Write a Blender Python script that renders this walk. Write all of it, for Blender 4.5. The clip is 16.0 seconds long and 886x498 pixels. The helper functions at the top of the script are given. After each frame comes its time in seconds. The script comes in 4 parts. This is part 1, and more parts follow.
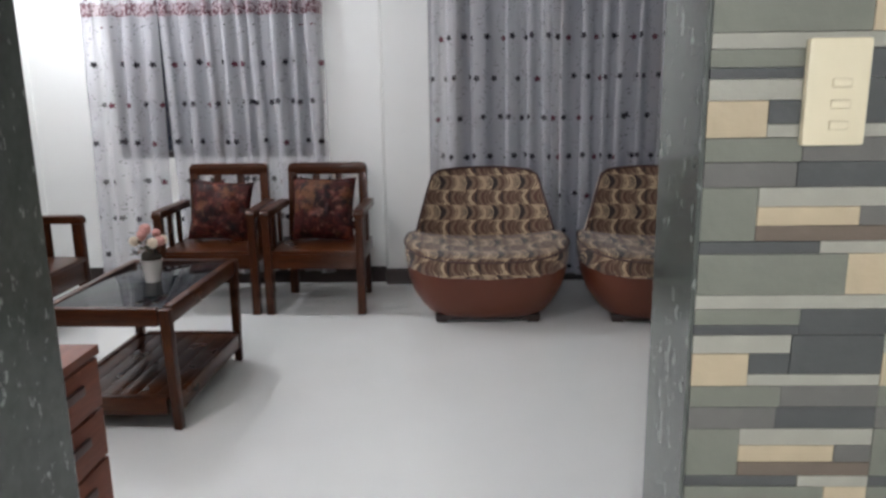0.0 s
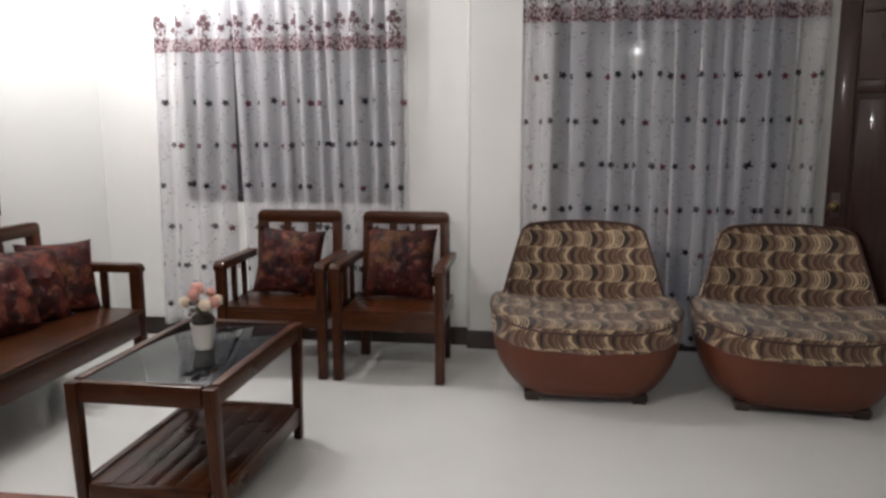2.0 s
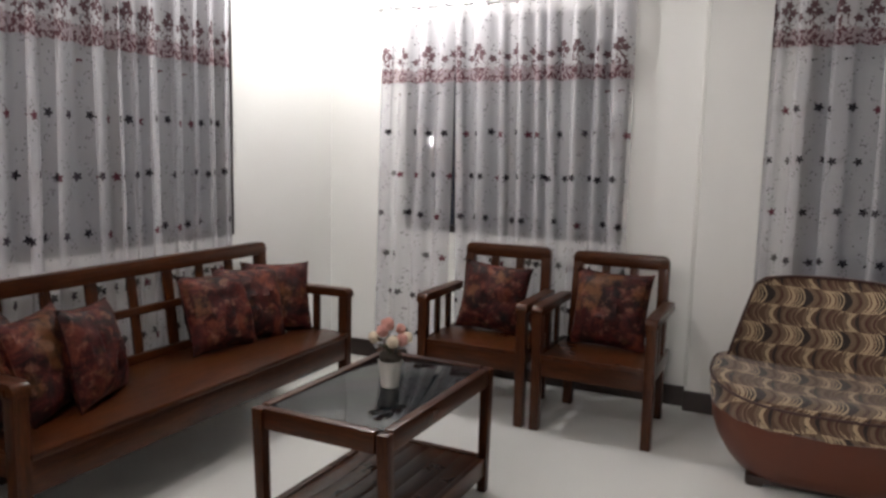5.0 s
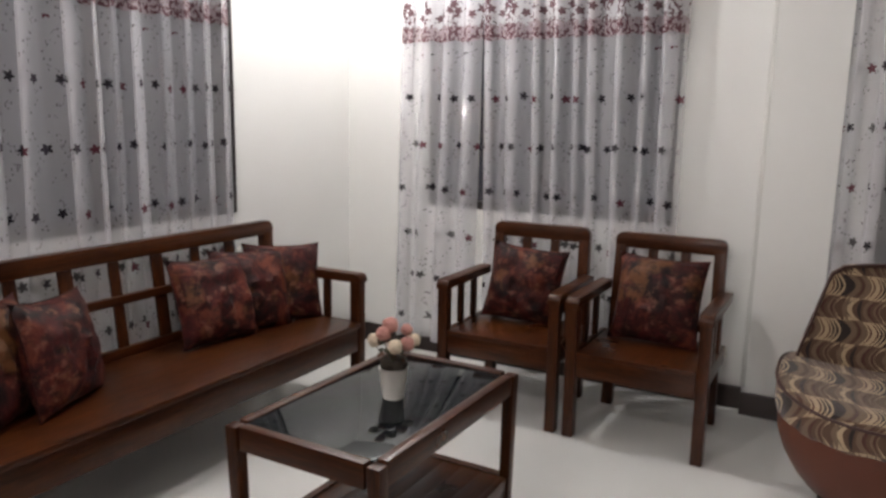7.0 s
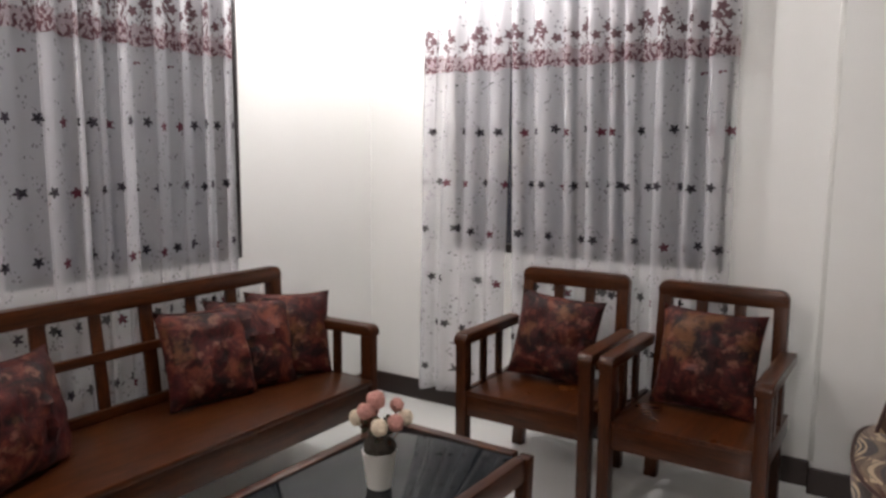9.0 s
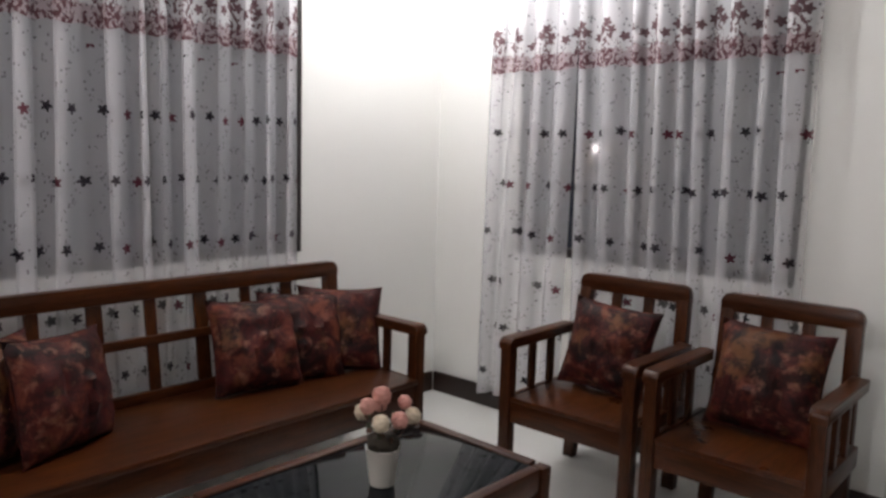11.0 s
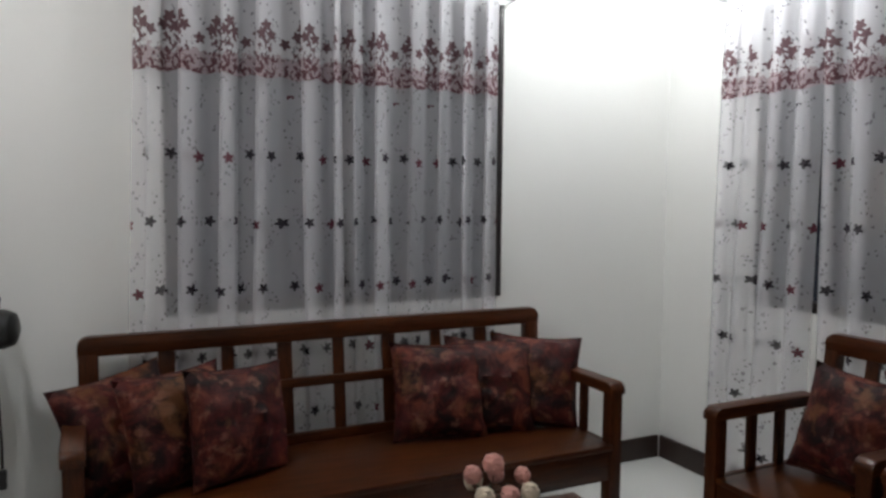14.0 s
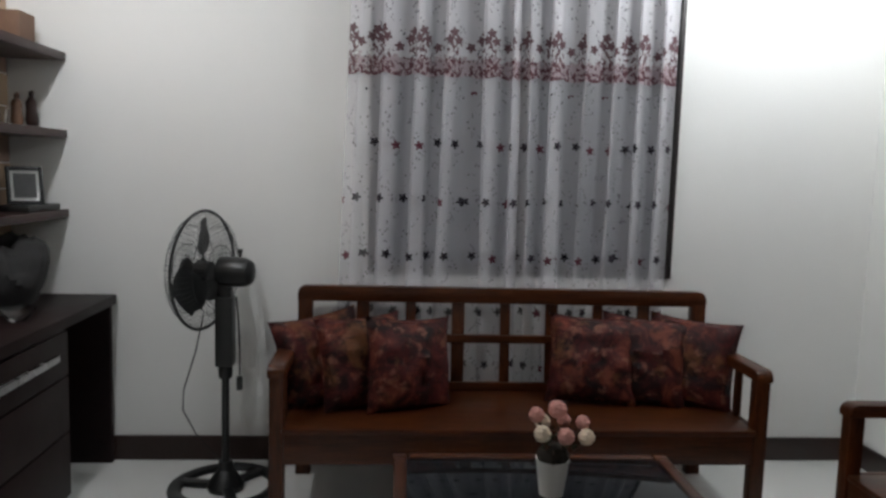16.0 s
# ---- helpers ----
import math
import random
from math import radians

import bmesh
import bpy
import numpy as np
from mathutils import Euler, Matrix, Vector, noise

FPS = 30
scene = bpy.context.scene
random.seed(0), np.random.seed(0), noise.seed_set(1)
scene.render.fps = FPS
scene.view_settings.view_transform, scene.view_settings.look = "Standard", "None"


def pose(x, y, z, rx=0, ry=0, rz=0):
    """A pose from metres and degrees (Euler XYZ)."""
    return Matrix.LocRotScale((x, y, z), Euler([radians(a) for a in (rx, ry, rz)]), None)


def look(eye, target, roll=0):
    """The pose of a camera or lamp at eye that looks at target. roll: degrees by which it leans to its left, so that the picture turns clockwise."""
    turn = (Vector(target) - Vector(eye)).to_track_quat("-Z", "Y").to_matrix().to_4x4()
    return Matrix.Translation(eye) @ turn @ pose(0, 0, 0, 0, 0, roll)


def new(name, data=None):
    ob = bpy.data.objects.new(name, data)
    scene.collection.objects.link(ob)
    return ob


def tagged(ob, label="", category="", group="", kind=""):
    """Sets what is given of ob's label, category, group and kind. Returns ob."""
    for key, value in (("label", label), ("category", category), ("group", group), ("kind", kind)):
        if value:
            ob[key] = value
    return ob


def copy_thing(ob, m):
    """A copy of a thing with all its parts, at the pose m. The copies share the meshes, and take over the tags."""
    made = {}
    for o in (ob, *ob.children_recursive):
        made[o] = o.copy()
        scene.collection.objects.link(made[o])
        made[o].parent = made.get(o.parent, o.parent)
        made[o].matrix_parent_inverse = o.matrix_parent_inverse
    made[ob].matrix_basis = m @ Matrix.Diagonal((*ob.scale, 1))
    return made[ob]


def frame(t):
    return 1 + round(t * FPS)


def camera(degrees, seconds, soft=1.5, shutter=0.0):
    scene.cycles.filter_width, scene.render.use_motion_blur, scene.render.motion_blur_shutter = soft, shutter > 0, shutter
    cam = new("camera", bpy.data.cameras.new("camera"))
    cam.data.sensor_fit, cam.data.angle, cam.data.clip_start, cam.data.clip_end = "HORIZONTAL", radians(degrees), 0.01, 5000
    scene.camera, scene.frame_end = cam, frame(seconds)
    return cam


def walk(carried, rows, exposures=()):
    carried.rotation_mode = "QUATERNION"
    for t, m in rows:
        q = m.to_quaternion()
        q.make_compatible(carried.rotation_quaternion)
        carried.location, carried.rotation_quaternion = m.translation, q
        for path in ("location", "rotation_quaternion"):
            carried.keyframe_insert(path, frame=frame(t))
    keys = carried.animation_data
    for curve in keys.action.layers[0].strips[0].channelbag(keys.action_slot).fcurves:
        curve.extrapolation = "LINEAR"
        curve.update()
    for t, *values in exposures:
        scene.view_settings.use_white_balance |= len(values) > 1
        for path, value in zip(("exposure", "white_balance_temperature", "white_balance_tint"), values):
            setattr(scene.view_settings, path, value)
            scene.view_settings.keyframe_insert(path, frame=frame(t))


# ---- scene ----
cam = camera(61.9, 16.0, soft=2.8)
PATH = [
    (0, (0.034, 0.161, 1.383), (-0.025, 2.113, 0.948), -0.8),
    (0.5, (-0.001, 0.229, 1.375), (-0.101, 2.177, 0.933), -1.2),
    (1, (-0.01, 0.438, 1.365), (-0.115, 2.395, 0.968), -1.8),
    (1.5, (-0.037, 0.597, 1.377), (-0.16, 2.555, 0.987), -0.2),
    (2, (-0.082, 0.705, 1.386), (-0.339, 2.662, 1.061), -0.1),
    (2.5, (-0.122, 0.78, 1.397), (-0.514, 2.717, 1.09), -0.9),
    (3, (-0.099, 0.821, 1.41), (-0.683, 2.718, 1.164), 0.0),
    (3.5, (-0.107, 0.86, 1.406), (-0.722, 2.745, 1.145), 0.6),
    (4, (-0.098, 0.882, 1.411), (-0.734, 2.759, 1.145), 0.2),
    (4.5, (-0.075, 0.918, 1.412), (-0.784, 2.77, 1.152), 0.5),
    (5, (-0.044, 0.978, 1.419), (-0.889, 2.772, 1.16), 1.3),
    (7.5, (-0.172, 1.542, 1.417), (-1.137, 3.257, 1.062), 1.4),
    (8, (-0.158, 1.617, 1.413), (-1.163, 3.313, 1.075), 1.8),
    (8.5, (-0.168, 1.716, 1.412), (-1.195, 3.4, 1.08), 0.5),
    (9, (-0.193, 1.854, 1.434), (-1.275, 3.516, 1.175), 0.4),
    (9.5, (-0.129, 1.915, 1.419), (-1.352, 3.473, 1.141), 0.5),
    (10, (-0.015, 1.947, 1.387), (-1.287, 3.465, 1.107), 1.0),
    (12.5, (-0.027, 2.199, 1.434), (-1.455, 3.588, 1.259), 0.1),
    (13, (-0.041, 2.275, 1.432), (-1.55, 3.571, 1.222), -0.9),
    (13.5, (-0.028, 2.489, 1.413), (-1.683, 3.599, 1.246), 1.9),
    (14, (0.073, 2.536, 1.394), (-1.725, 3.401, 1.25), 0.5),
    (14.5, (0.212, 2.54, 1.396), (-1.687, 3.15, 1.245), 0.1),
    (15, (0.384, 2.636, 1.428), (-1.583, 2.945, 1.245), -1.1),
    (15.5, (0.483, 2.811, 1.421), (-1.498, 3.001, 1.23), 2.7),
    (16, (0.575, 2.904, 1.416), (-1.409, 3.049, 1.208), 1.7),
]
EXPOSURES = [(0.0, 0.40, 6200, 13), (2.0, 0.34, 6700, 14), (5.0, 0.06, 6850, 15), (7.5, 0.22, 6850, 16), (10.0, 0.22, 6850, 17),
             (12.5, -0.42, 6480, 11), (14.0, -0.34, 6450, 10), (16.0, -0.36, 6350, 10)]
walk(cam, [(t, look(eye, target, roll)) for t, eye, target, roll in PATH], EXPOSURES)

# ---- world and lamps' strength ----
world = bpy.data.worlds.new("night")
scene.world = world
world.use_nodes = True
world.node_tree.nodes["Background"].inputs[0].default_value = (0.012, 0.014, 0.02, 1)
world.node_tree.nodes["Background"].inputs[1].default_value = 1.0
CORNER_LAMP, ROOM_LAMP, HALL_LAMP = 570.0, 470.0, 980.0

# ---- plan ----
XL, XR = -2.95, 2.22          # left and right walls
YB, YD = 5.30, 1.12           # back wall, near face of the dividing wall
CEIL = 2.75
LAMP_AT = (-1.65, 1.72)        # pendant lamp before the shelves
YH = -3.2                     # far end of the room behind


# ---- materials ----
def nodes_of(name):
    m = bpy.data.materials.new(name)
    m.use_nodes = True
    return m, m.node_tree.nodes, m.node_tree.links, m.node_tree.nodes["Principled BSDF"]


def mix_rgb(n, l, fac, a, b):
    x = n.new("ShaderNodeMix")
    x.data_type = "RGBA"
    for k, v in ((0, fac), (6, a), (7, b)):
        if hasattr(v, "links"):
            l.new(v, x.inputs[k])
        else:
            x.inputs[k].default_value = v if k == 0 else (*v, 1)
    return x.outputs[2]


def math_node(n, l, op, a, b=0.0, c=0.0):
    x = n.new("ShaderNodeMath")
    x.operation = op
    for k, v in enumerate((a, b, c)):
        if hasattr(v, "links"):
            l.new(v, x.inputs[k])
        else:
            x.inputs[k].default_value = v
    return x.outputs[0]


def noise_of(n, l, vec, scale, detail=4.0, rough=0.55):
    x = n.new("ShaderNodeTexNoise")
    x.inputs["Scale"].default_value = scale
    x.inputs["Detail"].default_value = detail
    x.inputs["Roughness"].default_value = rough
    if vec is not None:
        l.new(vec, x.inputs["Vector"])
    return x.outputs["Fac"]


def ramp_of(n, l, fac, stops, mode="LINEAR"):
    x = n.new("ShaderNodeValToRGB")
    x.color_ramp.interpolation = mode
    e = x.color_ramp.elements
    while len(e) < len(stops):
        e.new(0.5)
    for s, (p, c) in zip(e, stops):
        s.position, s.color = p, (*c, 1)
    l.new(fac, x.inputs[0])
    return x.outputs[0]


def scaled(n, l, vec, s):
    x = n.new("ShaderNodeMapping")
    x.inputs["Scale"].default_value = s
    l.new(vec, x.inputs["Vector"])
    return x.outputs[0]


def bump_to(n, l, bsdf, height, strength, distance=0.002):
    x = n.new("ShaderNodeBump")
    x.inputs["Strength"].default_value, x.inputs["Distance"].default_value = strength, distance
    l.new(height, x.inputs["Height"])
    l.new(x.outputs[0], bsdf.inputs["Normal"])


def plain(name, color, rough, metal=0.0, vary=0.12, scale=9.0, bump=0.1, fine=120.0, coat=0.0):
    """Colour with two scales of variation and a fine relief."""
    m, n, l, b = nodes_of(name)
    co = n.new("ShaderNodeTexCoord").outputs["Object"]
    big, small = noise_of(n, l, co, scale), noise_of(n, l, co, fine, 2.0)
    dark = tuple(c * (1 - vary) for c in color)
    light = tuple(min(1, c * (1 + vary * 0.5)) for c in color)
    c1 = mix_rgb(n, l, big, dark, light)
    c2 = mix_rgb(n, l, math_node(n, l, "MULTIPLY", small, 0.25), c1, dark)
    l.new(c2, b.inputs["Base Color"])
    r = math_node(n, l, "MULTIPLY_ADD", big, 0.18, rough - 0.09)
    l.new(r, b.inputs["Roughness"])
    b.inputs["Metallic"].default_value = metal
    b.inputs["Coat Weight"].default_value = coat
    if bump:
        bump_to(n, l, b, small, bump)
    return m


def wood(name, dark, light, rough, along=(1, 1, 14), coat=0.16):
    m, n, l, b = nodes_of(name)
    co = n.new("ShaderNodeTexCoord").outputs["Object"]
    rnd = n.new("ShaderNodeObjectInfo").outputs["Random"]
    off = n.new("ShaderNodeVectorMath")
    off.operation = "ADD"
    l.new(co, off.inputs[0])
    com = n.new("ShaderNodeCombineXYZ")
    for k in range(3):
        l.new(math_node(n, l, "MULTIPLY", rnd, 7.0), com.inputs[k])
    l.new(com.outputs[0], off.inputs[1])
    stretched = scaled(n, l, off.outputs[0], tuple(22.0 / a for a in along))
    grain = noise_of(n, l, stretched, 2.2, 6.0, 0.65)
    streak = noise_of(n, l, stretched, 9.0, 3.0)
    blot = noise_of(n, l, off.outputs[0], 4.0)
    f = math_node(n, l, "MULTIPLY_ADD", streak, 0.35, math_node(n, l, "MULTIPLY", grain, 0.65))
    c = ramp_of(n, l, f, ((0.3, dark), (0.52, tuple((p + q) / 2 for p, q in zip(dark, light))), (0.72, light)))
    c = mix_rgb(n, l, math_node(n, l, "MULTIPLY", blot, 0.45), c, dark)
    l.new(c, b.inputs["Base Color"])
    l.new(math_node(n, l, "MULTIPLY_ADD", blot, 0.2, rough - 0.1), b.inputs["Roughness"])
    b.inputs["Coat Weight"].default_value = coat
    b.inputs["Coat Roughness"].default_value = 0.09
    b.inputs["Specular IOR Level"].default_value = 0.20
    bump_to(n, l, b, f, 0.12)
    return m


def stone_speckle(name, base, fleck, rough, thr=0.12, scale=55.0):
    m, n, l, b = nodes_of(name)
    co = n.new("ShaderNodeTexCoord").outputs["Object"]
    big, mid = noise_of(n, l, co, 6.0), noise_of(n, l, co, 38.0, 5.0)
    chip = noise_of(n, l, scaled(n, l, co, (1.0, 1.0, 0.6)), scale, 4.0, 0.6)
    fl = ramp_of(n, l, math_node(n, l, "MULTIPLY_ADD", big, 0.12, chip), ((0.66, (0, 0, 0)), (0.74, (1, 1, 1))))
    c = mix_rgb(n, l, mid, tuple(k * 0.55 for k in base), tuple(k * 1.45 for k in base))
    c = mix_rgb(n, l, math_node(n, l, "MULTIPLY", big, 0.4), c, tuple(k * 0.6 for k in base))
    c = mix_rgb(n, l, math_node(n, l, "MULTIPLY", fl, 0.6), c, fleck)
    l.new(c, b.inputs["Base Color"])
    b.inputs["Roughness"].default_value = rough
    return m


def curtain_material():
    """Sheer white voile: rows of embroidered stars, sprigs, and a red floral band."""
    m, n, l, b = nodes_of("sheer_curtain")
    sep = n.new("ShaderNodeSeparateXYZ")
    l.new(n.new("ShaderNodeUVMap").outputs[0], sep.inputs[0])
    u, v = sep.outputs[0], sep.outputs[1]
    M = lambda op, a, b2=0.0, c=0.0: math_node(n, l, op, a, b2, c)

    def stars(pitch_u, pitch_v, v0, size, sharp, slide=0.37, shift=0.0, jitter=0.02):
        V = M("DIVIDE", M("SUBTRACT", v, v0), pitch_v)
        row = M("FLOOR", V)
        U = M("ADD", M("DIVIDE", M("ADD", u, shift), pitch_u), M("MULTIPLY", row, slide))
        cell = n.new("ShaderNodeCombineXYZ")
        l.new(M("FLOOR", U), cell.inputs[0])
        l.new(row, cell.inputs[1])
        wn = n.new("ShaderNodeTexWhiteNoise")
        wn.noise_dimensions = "2D"
        l.new(cell.outputs[0], wn.inputs["Vector"])
        du = M("MULTIPLY", M("SUBTRACT", M("FRACT", U), 0.5), pitch_u)
        dv = M("MULTIPLY", M("SUBTRACT", M("FRACT", V), 0.5), pitch_v)
        dv = M("ADD", dv, M("MULTIPLY", M("SUBTRACT", wn.outputs["Value"], 0.5), jitter))
        r = M("SQRT", M("ADD", M("MULTIPLY", du, du), M("MULTIPLY", dv, dv)))
        th = M("ARCTAN2", dv, du)
        wave = M("COSINE", M("MULTIPLY_ADD", th, 5.0, M("MULTIPLY", wn.outputs["Value"], 4.0)))
        R = M("MULTIPLY", M("MULTIPLY_ADD", wave, sharp, 1 - sharp), size)
        return M("LESS_THAN", r, R), wn.outputs["Value"]

    star, which = stars(0.110, 0.262, 0.101, 0.0230, 0.235)
    far = M("GREATER_THAN", M("ABSOLUTE", M("SUBTRACT", v, 1.95)), 0.16)
    star = M("MULTIPLY", star, far)
    uv = n.new("ShaderNodeUVMap").outputs[0]
    vor = n.new("ShaderNodeTexVoronoi")
    vor.inputs["Scale"].default_value = 66.0
    l.new(scaled(n, l, uv, (1.0, 0.7, 1.0)), vor.inputs["Vector"])
    # trailing vines of tiny leaves that sway from star to star
    sway = M("MULTIPLY", M("SINE", M("MULTIPLY", v, math.tau / 0.262)), 0.30)
    track = M("FRACT", M("ADD", M("DIVIDE", u, 0.110), sway))
    vine = M("LESS_THAN", M("ABSOLUTE", M("SUBTRACT", track, 0.5)), 0.19)
    sprig = M("MULTIPLY", M("LESS_THAN", vor.outputs["Distance"], 0.285), vine)
    # floral band
    edge = M("MULTIPLY_ADD", M("ABSOLUTE", M("SINE", M("MULTIPLY", u, 24.0))), -0.014, 1.862)
    low = M("MULTIPLY", M("GREATER_THAN", v, edge), M("LESS_THAN", M("ADD", v, M("MULTIPLY", noise_of(n, l, uv, 30.0, 3.0), 0.10)), 1.985))
    # a spray of three blossoms over leaves, once each repeat
    top, _ = stars(0.150, 0.15, 1.980, 0.025, 0.20, 0.0, 0.0, 0.008)
    west, _ = stars(0.150, 0.15, 1.948, 0.024, 0.20, 0.0, 0.021, 0.008)
    east, _ = stars(0.150, 0.15, 1.945, 0.024, 0.20, 0.0, -0.022, 0.008)
    lowest, _ = stars(0.150, 0.15, 1.915, 0.024, 0.20, 0.0, 0.070, 0.02)
    spray = M("MAXIMUM", M("MAXIMUM", top, west), M("MAXIMUM", east, lowest))
    spray = M("MULTIPLY", spray, M("MULTIPLY", M("GREATER_THAN", v, 1.92), M("LESS_THAN", v, 2.10)))
    leafy = M("MULTIPLY", M("GREATER_THAN", v, edge), M("LESS_THAN", v, 2.02))
    near = M("COSINE", M("MULTIPLY", u, math.tau / 0.15))
    thin = M("MULTIPLY_ADD", M("SUBTRACT", v, 1.862), 1.0, 0.49)
    thin = M("ADD", thin, M("MULTIPLY", M("MULTIPLY", near, 0.9), M("SUBTRACT", v, 1.862)))
    stem = M("MULTIPLY", leafy, M("GREATER_THAN", noise_of(n, l, scaled(n, l, uv, (1, 0.7, 1)), 62.0, 2.0), thin))
    flower = M("MINIMUM", M("ADD", spray, stem), 1.0)
    weave = noise_of(n, l, uv, 420.0, 2.0)
    cloth = mix_rgb(n, l, weave, (0.86, 0.85, 0.88), (0.93, 0.92, 0.95))
    cloth = mix_rgb(n, l, M("MULTIPLY", low, 0.55), cloth, (0.42, 0.22, 0.24))
    ink = mix_rgb(n, l, M("GREATER_THAN", which, 0.80), (0.030, 0.020, 0.032), (0.10, 0.012, 0.025))
    c = mix_rgb(n, l, M("MULTIPLY", sprig, 0.70), cloth, (0.07, 0.05, 0.075))
    c = mix_rgb(n, l, star, c, ink)
    c = mix_rgb(n, l, M("MULTIPLY", flower, 0.92), c, (0.088, 0.012, 0.020))
    l.new(c, b.inputs["Base Color"])
    b.inputs["Roughness"].default_value = 0.8
    tr = n.new("ShaderNodeBsdfTranslucent")
    l.new(c, tr.inputs["Color"])
    ms = n.new("ShaderNodeMixShader")
    ms.inputs[0].default_value = 0.35
    l.new(b.outputs[0], ms.inputs[1])
    l.new(tr.outputs[0], ms.inputs[2])
    hole = n.new("ShaderNodeBsdfTransparent")
    cover = M("MULTIPLY_ADD", weave, 0.08, 0.335)
    cover = M("ADD", cover, M("MULTIPLY", M("GREATER_THAN", v, edge), 0.24))
    cover = M("MAXIMUM", cover, M("MULTIPLY", M("MAXIMUM", star, flower), 0.88))
    cover = M("MAXIMUM", cover, M("MULTIPLY", sprig, 0.52))
    cover = M("MAXIMUM", cover, M("MULTIPLY", low, 0.50))
    out = n.new("ShaderNodeMixShader")
    l.new(cover, out.inputs[0])
    l.new(hole.outputs[0], out.inputs[1])
    l.new(ms.outputs[0], out.inputs[2])
    l.new(out.outputs[0], n["Material Output"].inputs["Surface"])
    return m


def crescent_fabric():
    """Woven upholstery: staggered columns of nested crescents in browns, beige and black."""
    m, n, l, b = nodes_of("crescent_fabric")
    uv = n.new("ShaderNodeUVMap").outputs[0]
    sep = n.new("ShaderNodeSeparateXYZ")
    l.new(uv, sep.inputs[0])
    M = lambda op, a, b2=0.0, c=0.0: math_node(n, l, op, a, b2, c)
    pu, pv = 0.172, 0.205
    wob = noise_of(n, l, uv, 7.0, 1.0)
    V = M("ADD", M("DIVIDE", sep.outputs[1], pv), M("MULTIPLY", wob, 0.16))
    wave = M("SINE", M("MULTIPLY", V, math.tau))
    below = M("LESS_THAN", wave, 0.0)
    U = M("ADD", M("DIVIDE", sep.outputs[0], pu), M("MULTIPLY", wob, 0.16))
    U = M("SUBTRACT", U, M("MULTIPLY", wave, 0.155))
    a1 = M("FRACT", M("ADD", U, M("MULTIPLY", below, 0.47)))
    beige, tan, brown, black, grey = (0.51, 0.375, 0.235), (0.100, 0.052, 0.029), (0.070, 0.018, 0.010), (0.010, 0.006, 0.005), (0.175, 0.115, 0.070)
    c = ramp_of(n, l, a1, ((0.0, beige), (0.29, tan), (0.46, grey), (0.60, tan), (0.70, grey), (0.84, beige)), "CONSTANT")
    # rows of nested crescents
    bow = M("SQRT", M("MAXIMUM", wave, 0.0))
    # rows of ringed ovals between them
    low = M("SQRT", M("MAXIMUM", M("MULTIPLY", wave, -1.0), 0.0))
    for rise, marks in ((bow, ((0.04, 0.020, brown), (0.12, 0.025, black), (0.205, 0.030, black), (0.37, 0.100, black), (0.66, 0.022, brown), (0.90, 0.020, brown))),
                        (low, ((0.24, 0.170, black), (0.22, 0.105, beige), (0.275, 0.055, tan), (0.0, 0.12, grey), (0.93, 0.09, tan), (0.60, 0.035, brown), (0.78, 0.025, brown)))):
        for at, wide, ink in marks:
            reach = M("MULTIPLY", rise, wide)
            c = mix_rgb(n, l, M("LESS_THAN", M("ABSOLUTE", M("SUBTRACT", a1, at)), reach), c, ink)
    weave = noise_of(n, l, uv, 330.0, 2.0)
    c = mix_rgb(n, l, M("MULTIPLY", weave, 0.22), c, brown)
    l.new(c, b.inputs["Base Color"])
    b.inputs["Roughness"].default_value = 0.75
    b.inputs["Sheen Weight"].default_value = 0.2
    bump_to(n, l, b, weave, 0.5, 0.003)
    return m


